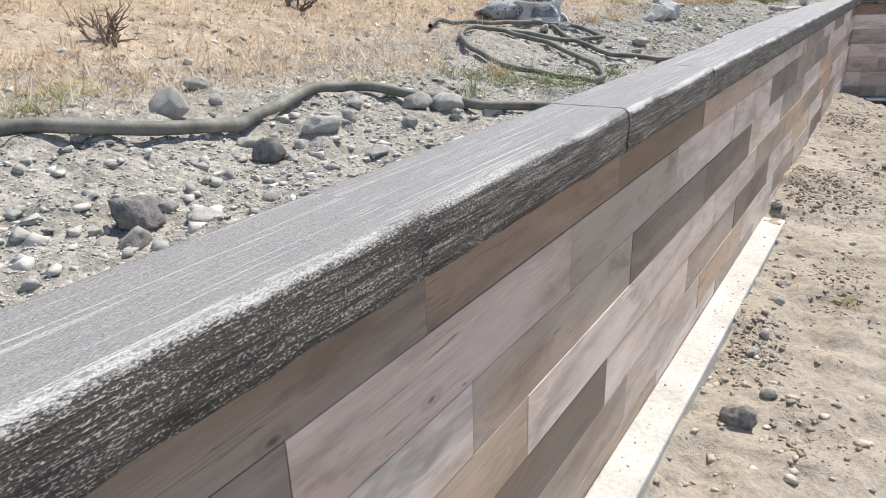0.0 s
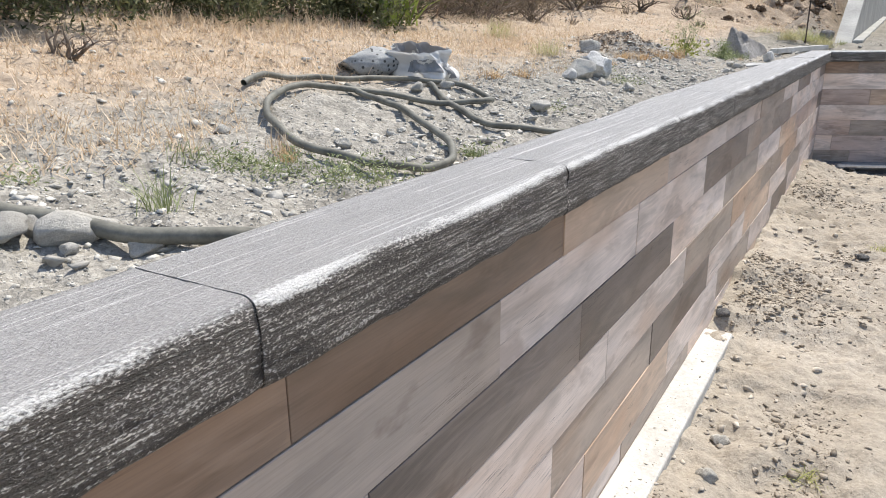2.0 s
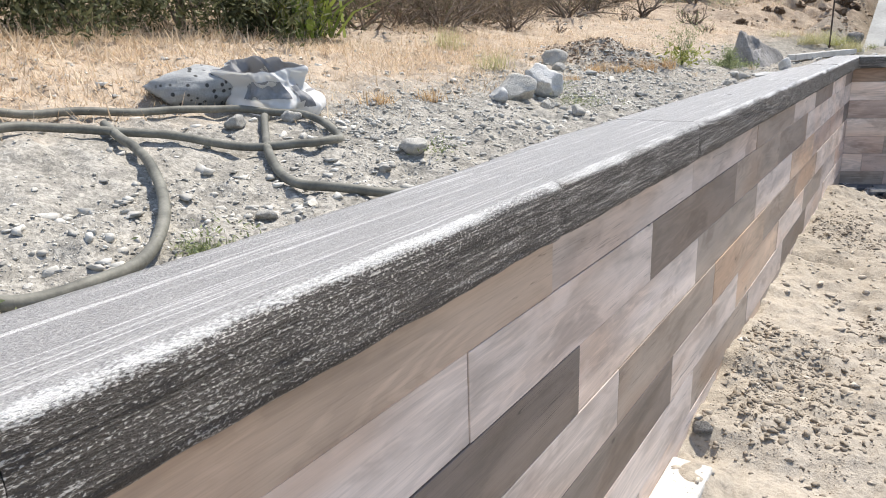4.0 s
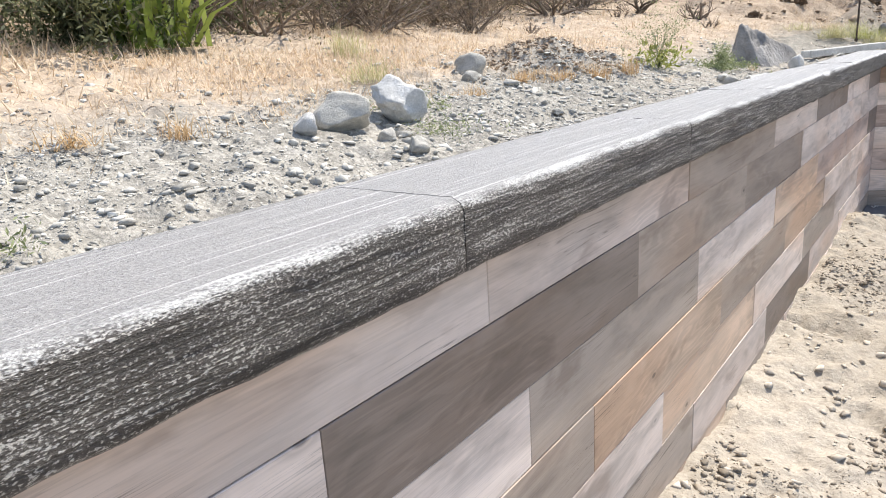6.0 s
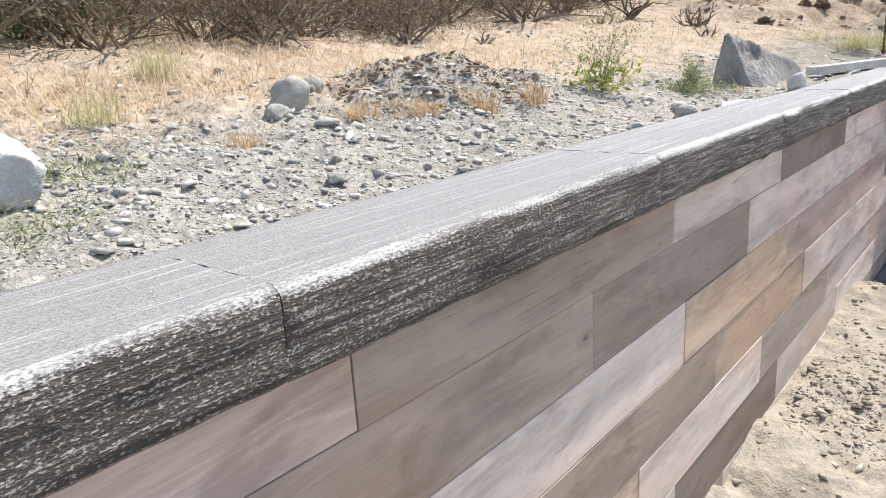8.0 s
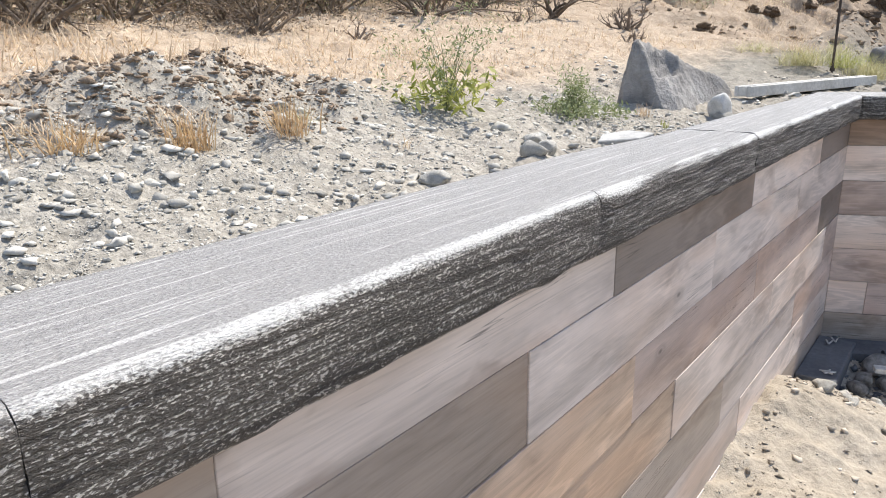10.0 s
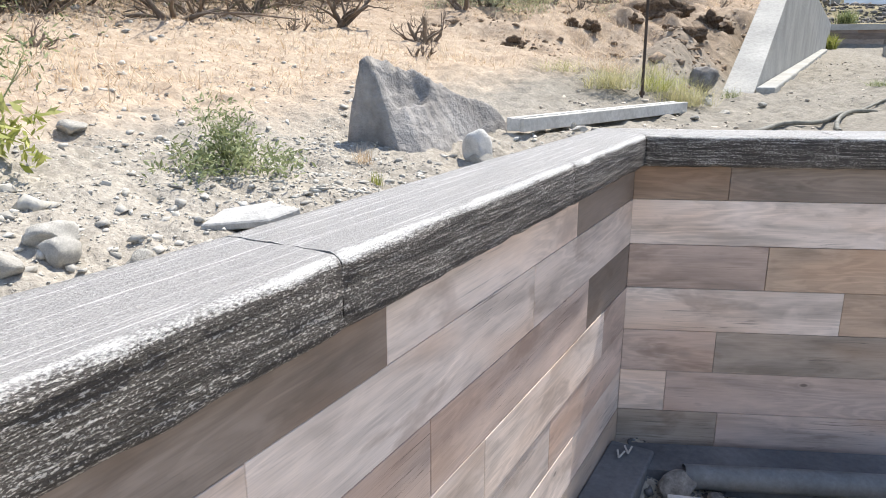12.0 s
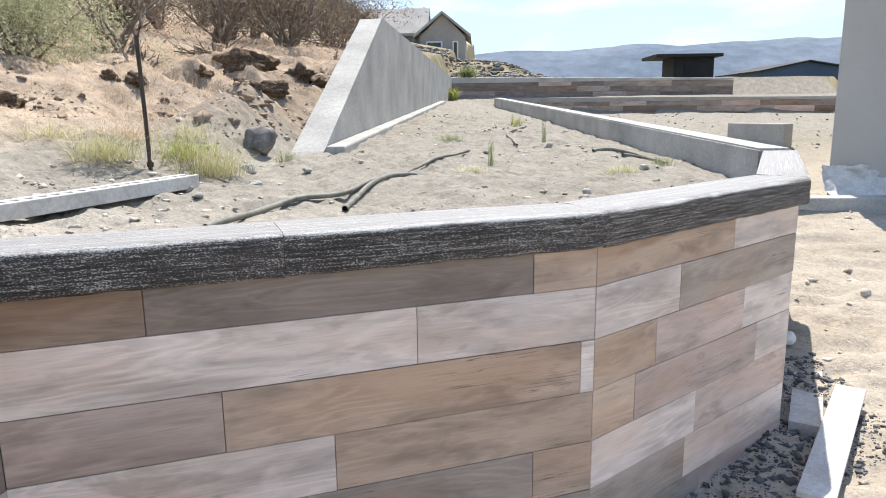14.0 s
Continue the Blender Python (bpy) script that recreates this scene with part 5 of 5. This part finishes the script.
def creeper(x, y, wide, n, leaf, seed):
    """A low mat of small leaves hugging the stones."""
    rng = np.random.default_rng(seed)
    c = np.stack([rng.normal(0, wide * 0.28, 70), rng.normal(0, wide * 0.28, 70), np.abs(rng.normal(0.01, 0.012, 70))], 1)
    v, f = leaf_cloud(rng, c, int(n * 1.7), 0.0062, 0.014)
    ob = tagged(new("ground_weed"), "low green weed spreading over the stones", "weed")
    raw("foliage", v, f, leaf, ob)
    ob.location = (x, y, level(x, y) + 0.004)


for i, (x, y, w, n) in enumerate([(-1.2, 2.5, 0.22, 500), (-1.03, 2.58, 0.24, 700), (-1.26, 2.42, 0.16, 300), (-1.45, 5.38, 0.22, 380), (-1.2, 5.22, 0.2, 320), (-0.99, 3.1, 0.14, 160), (-1.08, 3.95, 0.1, 90), (-1.35, 1.95, 0.14, 120)]):
    creeper(x, y, w, n, GREEN, 600 + i)
weed("weed", "tall green weed with yellow-green lower leaves", -1.5, 7.78, 0.3, 0.34, 41, YELLOW_GREEN)
weed("weed", "spindly grey-green weed on the stony fill", -1.27, 8.27, 0.26, 0.15, 42, GREEN, False)
tuft("leafy_plant", "spiky yellow-green clump of broad pointed leaves", -3.05, 5.5, 0.75, 0.5, 70, SPIKE_LEAF, 200, 0.022, "plant")
tuft("leafy_plant", "dark spiky clump of broad pointed leaves", -3.2, 5.3, 0.6, 0.38, 50, DARK_LEAF, 202, 0.02, "plant")
shrub("leafy_bush", "spiky green broadleaf clump before the brush", -3.7, 6.2, 0.6, 0.4, 900, DARK_LEAF, 0.03, 201, 9, 1)
# brush along the top of the slope
rng_c = random.Random(15)
for i in range(9):
    shrub("bush", "dark tangled brush at the back of the slope", -4.5 - rng_c.uniform(0, 0.8), 5.8 + i * 0.85, 1.3, 0.95, 6500, DARK_LEAF, 0.022, 500 + i, 9, 3, 0.014)
for i in range(9):
    shrub("dead_bush", "bare grey-brown brush thicket on the far slope", -1.7 - rng_c.uniform(0, 2.6), 17.5 + i * 1.15, 2.0, 1.5, 3200, BROWN_LEAF, 0.03, 520 + i, 11, 3, 0.028)
rng_b = random.Random(5)
for i in range(9):
    shrub("bush", "dense dark olive bush at the top of the grass", -3.15 - rng_b.uniform(0, 0.4), 1.4 + i * 0.5 + rng_b.uniform(-0.15, 0.15), 0.95, 0.75, 9000, DARK_LEAF, 0.018, 300 + i, 7, 2)
for i in range(7):
    shrub("bush", "dark olive brush behind the grass", -4.6 - rng_b.uniform(0, 1.0), 1.5 + i * 1.15, 1.4, 1.1, 8000, DARK_LEAF, 0.026, 330 + i, 7, 2)
for i in range(22):
    shrub("dead_bush", "leafless grey-brown brush tangled on the slope", -3.2 - rng_b.uniform(0, 0.9), 5.9 + i * 0.29 + rng_b.uniform(-0.2, 0.2), rng_b.uniform(1.0, 1.7), rng_b.uniform(0.3, 0.6), 3000, BROWN_LEAF if i % 3 else DARK_LEAF, 0.013, 700 + i, 14, 3, 0.011)
for i in range(20):
    shrub("dead_bush", "leafless grey-brown brush on the upper slope", -2.4 - rng_b.uniform(0, 3.2) - i * 0.08, 14.5 + i * 0.7, 1.6, 1.35, 1800, BROWN_LEAF, 0.025, 400 + i, 9, 3, 0.022)
shrub("sagebrush", "rounded silvery green sagebrush on the slope", -2.75, 13.0, 1.0, 0.65, 19000, SAGE, 0.014, 440, 12, 2)
shrub("sagebrush", "rounded silvery green sagebrush on the slope", -3.9, 15.2, 1.3, 0.9, 15000, SAGE, 0.018, 441, 12, 2)
for i, (x, y) in enumerate([(-2.4, 1.72), (-2.1, 1.6), (-2.42, 2.75), (-2.0, 10.5), (-2.9, 10.5), (-2.5, 11.4), (-3.0, 8.9)]):
    shrub("dead_branch", "dry broken branches lying in the grass", x, y, 0.35, 0.13, 0, None, 0, 460 + i, 6, 2, 0.01)


for i, (x, y, w) in enumerate([(-2.9, 10.9, 0.9), (-2.25, 11.0, 0.6), (-3.4, 10.0, 0.9), (-3.5, 11.7, 1.0), (-2.6, 12.2, 0.6), (-2.0, 13.2, 0.6), (-1.7, 14.5, 0.8), (-2.4, 16.0, 1.2), (-1.6, 17.5, 1.2)]):
    shrub("dead_branch", "gnarled fallen branch bleached grey on the slope", x, y, w, 0.22, 0, None, 0, 480 + i, 5, 3, 0.022)


# ---------------------------------------------------------------- things left about
def cement_bag():
    """An empty woven sack slumped open: pleated sides, a ragged leaning mouth, dark inside, a dark printed band below the rim."""
    rings, around = 26, 96

    def skin(v, a, inset):
        """A point of the side: v runs 0 to 1 from the ground to the rim, a goes round."""
        fold = 0.008 * math.sin(a * 5 + 2.2 * math.sin(v * 3.1)) * v + 0.04 * noise.noise((math.cos(a) * 2.2, math.sin(a) * 2.2, v * 2.6)) + 0.012 * noise.noise((math.cos(a) * 6, math.sin(a) * 6, v * 7))
        r = 0.122 + 0.018 * math.sin(math.pi * min(1, v * 1.4)) - 0.02 * v + fold - inset
        square = 1 / max(abs(math.cos(a)), abs(math.sin(a))) ** 0.45
        top = 0.165 + 0.022 * math.sin(a - 0.5) + 0.008 * noise.noise((math.cos(a) * 3, math.sin(a) * 3, 9))
        lean = v * v
        return (r * square * math.cos(a) * 0.98 - 0.03 * lean, r * square * math.sin(a) * 0.78 - 0.035 * lean, max(0.0, v * top + (0.004 if inset else 0)))
    base = tagged(new("cement_bag"), "crumpled empty white cement bag with dark print", "bag")

    def sheet(name, v0, v1, a0, a1, inset, material, label=""):
        whole = a1 - a0 > 6.2
        na = around if whole else max(6, int(around * (a1 - a0) / 6.283))
        nv = max(4, int(rings * (v1 - v0)))
        verts = [skin(v0 + (v1 - v0) * i / nv, a0 + (a1 - a0) * k / na, inset) for i in range(nv + 1) for k in range(na if whole else na + 1)]
        w = na if whole else na + 1
        faces = [(i * w + k, i * w + (k + 1) % w, (i + 1) * w + (k + 1) % w, (i + 1) * w + k) for i in range(nv) for k in range(na)]
        raw(name, verts, faces, material, base, label, smooth=True)
    sheet("sack", 0.0, 1.0, 0.0, 6.2832, 0.0, BAG_WHITE)
    sheet("lining", 0.45, 0.985, 0.0, 6.2832, 0.007, BAG_LINING, "dark inside of the sack")
    sheet("print", 0.42, 0.78, 4.3, 5.5, -0.0025, BAG_DARK, "dark printed band")
    sheet("print", 0.2, 0.66, 5.75, 6.2, -0.0025, BAG_DARK, "dark printed mark")
    base.matrix_world = pose(-1.73, 3.99, level(-1.73, 3.99) - 0.006, 0, 0, 20)


cement_bag()


def perforated_beam():
    """Pale channel beam with a row of slots along its top."""
    a, b = Vector((-1.0, 9.46)), Vector((-0.63, 10.66))
    d = b - a
    length, turn = d.length, math.degrees(math.atan2(d.y, d.x))
    z = level(-0.85, 10.0) + 0.045
    ob = tagged(new("perforated_beam"), "long pale concrete beam with a row of holes", "beam")
    ob.matrix_world = pose(a.x, a.y, z, 0, -0.5, turn)
    w, h = 0.085, 0.05
    # top plate in two strips with bridges between the slots
    for y0, y1, nm in ((-w / 2, -w / 4, "edge_strip"), (w / 4, w / 2, "edge_strip")):
        part(nm, soft_box(0, length, y0, y1, -h / 2, h / 2, 0.003), PALE_CONCRETE, ob)
    pitch = length / 26
    for i in range(27):
        x = i * pitch
        part("bridge", soft_box(max(0, x - pitch * 0.2), min(length, x + pitch * 0.2), -w / 4 + 0.0005, w / 4 - 0.0005, -h / 2 + 0.002, h / 2 - 0.003, 0.002), PALE_CONCRETE, ob)
    # slot floor painted dark for the shade inside the holes
    part("soffit", soft_box(0.004, length - 0.004, -w / 4, w / 4, -h / 2 + 0.004, -h / 2 + 0.012, 0.002), SHADE_CONCRETE, ob)


perforated_beam()
post = tagged(new("fence_post"), "thin dark steel stake leaning slightly", "post")
v, f = tube([(0, 0, -0.1), (0.0, -0.005, 0.2), (0.0, -0.02, 0.54)], 0.0085, 6)
raw("shaft", v, f, IRON, post)
part("cleat", soft_box(-0.014, 0.014, -0.004, 0.004, 0.02, 0.04, 0.002), IRON, post)
post.location = (-0.85, 10.8, level(-0.85, 10.8))


def board(name, label, a, b, wide, thick, material, lift=0.0, roll=0.0):
    a, b = Vector(a), Vector(b)
    d = b - a
    ob = tagged(part(name, soft_box(0, d.length, -wide / 2, wide / 2, 0, thick, 0.003), material), label, "board")
    turn = math.degrees(math.atan2(d.y, d.x))
    ob.matrix_world = Matrix.Translation(a) @ pose(0, 0, lift, 0, 0, turn) @ pose(0, 0, 0, roll, -math.degrees(math.asin(d.z / d.length)), 0)
    return ob


board("board", "narrow white plank lying in the shaded corner", (-0.25, 8.92, 0.36), (0.75, 9.22, 0.37), 0.045, 0.02, WHITE_PLASTIC)
board("board", "dusty white plank on rubble past the wall corner", (1.57, 10.06, 0.43), (2.1, 10.9, 0.46), 0.115, 0.02, PALE_CONCRETE)
v, f = tube(spline([(-0.24, 9.14, 0.33), (0.1, 9.28, 0.335), (0.5, 9.44, 0.335), (0.95, 9.62, 0.33)]), 0.04, 14)
tagged(raw("drain_pipe", v, f, rough_stuff("grey_plastic_pipe", (0.12, 0.13, 0.14), (0.2, 0.21, 0.22), 8, 60, 0.6, 0.3, 0.001), smooth=True), "grey drain pipe lying along the shaded wall", "pipe")
rng_w = random.Random(8)
for x, y in [(-0.44, 9.08), (-0.42, 8.78), (-0.4, 8.76), (-0.2, 9.21), (0.05, 9.3), (-0.42, 9.12), (-0.1, 8.9)]:
    tie = tagged(new("tile_spacer"), "white plastic tile levelling clip dropped on the footing", "tile clip", "dropped tile clips")
    for ang in (0, 28):
        part("leg", soft_box(0, 0.05, -0.003, 0.003, 0, 0.004, 0.001, pose(0, 0, 0, 0, 0, ang)), WHITE_PLASTIC, tie)
    tie.matrix_world = pose(x, y, max(level(x, y), 0.366 if x < -0.35 else 0.0) + 0.004, 0, 0, rng_w.uniform(0, 360))


# ---------------------------------------------------------------- far walls, buildings and hills
def tiled_far_wall(name, label, a, b, ta, tb, drop, seed):
    """A far wall of wood-look tiles, each tile its own piece, under a pale coping."""
    rng = random.Random(seed)
    a, b = Vector(a), Vector(b)
    d = (b - a).normalized()
    n = normal_of(d)
    length = (b - a).length
    wall = plain_wall(name, label, a, b, 0.2, ta - drop - 0.6, ta - 0.05, tb - 0.05, GROUT)
    slope = (tb - ta) / length
    rows_n = int(drop / 0.15) + 1
    for r in range(rows_n):
        s = -rng.uniform(0.1, 0.8)
        while s < length:
            s0, s1 = max(s, 0), min(s + 0.9, length)
            if s1 - s0 > 0.05:
                ob = plank(wall, a, d, s0, s1, 0, 0.15, rng.choice("MDDBDMPD"), rng)
                ob.matrix_world = Matrix.Translation((*(n * 0.014), ta + slope * (s0 + s1) / 2 - 0.06 - 0.15 * (r + 1))) @ ob.matrix_world
            s += 0.9
    top = plain_wall("coping", "", a + n * 0.04, b + n * 0.04, 0.28, 0, ta, tb, CONCRETE)
    for v in top.data.vertices:
        if v.co.z < 0.5:
            v.co.z = (ta + tb) / 2 - 0.09
    top.parent = wall
    for key in ("label", "category", "kind"):
        if key in top:
            del top[key]
    return wall


tiled_far_wall("wall_back_upper", "far retaining wall of dark wood-look tiles", (-0.26, 28.2), (7.4, 27.9), 2.5, 2.38, 0.6, 51)
tiled_far_wall("wall_back_lower", "far lower retaining wall of dark wood-look tiles", (1.1, 27.1), (9.7, 25.6), 1.92, 1.84, 0.75, 52)


def gable_house():
    house = tagged(new("house"), "grey single-storey house with gabled roofs on the rise", "house")

    def wing(x0, x1, y0, y1, z0, eave, ridge, along_x):
        bm = bmesh.new()
        box(bm, x0, x1, y0, y1, z0, eave)
        if not along_x:
            m = (x0 + x1) / 2
            for y in (y0, y1):
                bm.faces.new([bm.verts.new(p) for p in ((x0, y, eave), (x1, y, eave), (m, y, ridge))])
        part("wall", bm, SIDING, house)
        bm = bmesh.new()
        o = 0.35
        if along_x:
            m = (y0 + y1) / 2
            tri = [(y0 - o, eave - 0.1), (m, ridge), (y1 + o, eave - 0.1), (y1 + o, eave + 0.06), (m, ridge + 0.16), (y0 - o, eave + 0.06)]
            ends = [[bm.verts.new((x, q, z)) for q, z in tri] for x in (x0 - o, x1 + o)]
        else:
            m = (x0 + x1) / 2
            tri = [(x0 - o, eave - 0.1), (m, ridge), (x1 + o, eave - 0.1), (x1 + o, eave + 0.06), (m, ridge + 0.16), (x0 - o, eave + 0.06)]
            ends = [[bm.verts.new((q, y, z)) for q, z in tri] for y in (y0 - o, y1 + o)]
        for i in range(6):
            bm.faces.new((ends[0][i], ends[0][(i + 1) % 6], ends[1][(i + 1) % 6], ends[1][i]))
        for e in ends:
            bm.faces.new((e[0], e[1], e[4], e[5]))
            bm.faces.new((e[1], e[2], e[3], e[4]))
        bmesh.ops.recalc_face_normals(bm, faces=bm.faces[:])
        part("roof", bm, ROOFING, house)
    wing(-3.1, -0.3, 52.8, 58, 3.6, 6.0, 7.3, False)
    wing(-13, -3.0, 53.6, 58, 3.6, 6.2, 7.9, True)
    wing(-13.5, -5.4, 41.5, 53.5, 3.2, 6.2, 8.3, False)

    def window(x, y, z, w, h):
        win = part("window", soft_box(x - w / 2, x + w / 2, y - 0.06, y, z, z + h, 0.01), WHITE_PAINT, house, "white framed window")
        part("pane", soft_box(x - w / 2 + 0.08, x + w / 2 - 0.08, y - 0.075, y - 0.055, z + 0.08, z + h - 0.08, 0.005), GLASS, win)
    window(-0.9, 52.8, 4.5, 0.35, 1.2)
    window(-2.2, 52.8, 4.4, 1.0, 1.3)
    for x in (-4.2, -5.4, -7.5):
        window(x, 53.6, 4.9, 0.7, 1.0)


gable_house()


def shed():
    ob = tagged(new("shed"), "low black shed with a flat overhanging roof", "shed")
    part("wall", soft_box(11.9, 14.2, 50.9, 53.6, 2.6, 4.42, 0.02), BLACK_WOOD, ob)
    part("roof", soft_box(10.75, 14.55, 50.4, 54.2, 4.4, 4.58, 0.02, None), BLACK_WOOD, ob)
    part("door", soft_box(12.5, 13.3, 50.85, 50.895, 3.1, 4.25, 0.01), BLACK_WOOD, ob)


shed()


def barn():
    ob = tagged(new("barn"), "slate-blue metal barn with a shallow gabled roof", "barn")
    bm = bmesh.new()
    box(bm, 21.5, 28.7, 62.8, 72, 2.0, 4.05)
    for y in (62.8, 72):
        bm.faces.new([bm.verts.new(p) for p in ((21.5, y, 4.05), (28.7, y, 4.05), (24.8, y, 4.7))])
    part("wall", bm, BLUE_METAL, ob)
    bm = bmesh.new()
    ends = [[bm.verts.new((x, y, z)) for x, z in ((21.2, 4.0), (24.8, 4.7), (29.0, 4.0), (29.0, 4.1), (24.8, 4.82), (21.2, 4.1))] for y in (62.4, 72.4)]
    for i in range(6):
        bm.faces.new((ends[0][i], ends[0][(i + 1) % 6], ends[1][(i + 1) % 6], ends[1][i]))
    for e in ends:
        bm.faces.new((e[0], e[1], e[4], e[5]))
        bm.faces.new((e[1], e[2], e[3], e[4]))
    bmesh.ops.recalc_face_normals(bm, faces=bm.faces[:])
    part("roof", bm, BLACK_WOOD, ob)


barn()
# corner of the white building under work beside the yard
bld = tagged(new("building"), "white stucco building corner with a wrapped base", "building")
part("wall", prism([(4.15, 15.5), (7.3, 22.0), (13, 19.5), (10, 13.2)], 0.2, 6.0), STUCCO, bld)
bm = bmesh.new()
bmesh.ops.create_grid(bm, x_segments=40, y_segments=10, size=0.5)
for q in bm.verts:
    u, w = q.co.x + 0.5, q.co.y + 0.5
    q.co = Vector((4.0 + u * 1.9, 15.36 - 0.3 * (1 - w) ** 2 + 0.06 * noise.noise((u * 16, w * 5, 0)), 0.72 + 0.34 * w + 0.05 * noise.noise((u * 11, w * 4, 3))))
part("base_wrap", bm, WHITE_PLASTIC, bld, "crumpled white plastic sheet", smooth=True)
tagged(part("concrete_block", soft_box(-0.55, 0.55, -0.1, 0.1, 0, 0.4, 0.015, pose(4.98, 19.6, 0.98, 0, 0, -62)), CONCRETE), "pale concrete block standing in the yard", "concrete block")
tagged(part("concrete_kerb", soft_box(3.0, 4.4, 14.6, 14.8, 0.4, 0.82, 0.015), CONCRETE), "low grey concrete kerb by the building", "kerb")


def rubble_mound():
    scatter_stones("rubble_mound_stones", "dark grey rubble heaped behind the far wall", 2600, (-4.5, 5.5, 36, 43), (0.08, 0.45), RUBBLE, 71)


def hills():
    xs, ys = np.linspace(-500, 1100, 120), np.linspace(700, 1300, 14)
    X, Y = np.meshgrid(xs, ys)
    ridge = 66 + 12 * ease(100, 270, X) + 5 * grid_noise(X * 0.012, Y * 0.01, 61) + 2.0 * grid_noise(X * 0.05, Y * 0.03, 62) - 26 * ease(60, -300, X)
    Z = 5 + (ridge - 5) * ease(700, 900, Y)
    n, m = len(xs), len(ys)
    idx = np.arange(n * m).reshape(m, n)
    q = np.stack([idx[:-1, :-1], idx[:-1, 1:], idx[1:, 1:], idx[1:, :-1]], -1).reshape(-1, 4)
    tagged(raw("backdrop_hills", np.stack([X.ravel(), Y.ravel(), Z.ravel()], 1), q, HILL, smooth=True), "long ridge of distant hills tinted blue for haze", "hills", kind="structure")


rubble_mound()
for i, (x, y, w) in enumerate([(-1.45, 13.9, 0.5), (-1.35, 14.0, 0.4), (-1.1, 14.35, 0.42), (-0.98, 14.5, 0.3), (-1.0, 12.75, 0.16), (-1.05, 13.4, 0.26), (-1.2, 13.1, 0.22), (-1.46, 13.08, 0.2), (-1.6, 12.3, 0.2), (-1.72, 12.2, 0.16), (-1.85, 11.45, 0.22), (-2.2, 15.5, 0.3), (-2.0, 12.9, 0.2)]):
    stone("earth_clod", x, y, w * 0.75, "dark root-bound clod torn from the bank", DARK_EARTH, 800 + i, (1, 0.7, 0.55), 3, 0.42, i * 40, 0.25, 4, group="clods along the slumped bank")
hills()
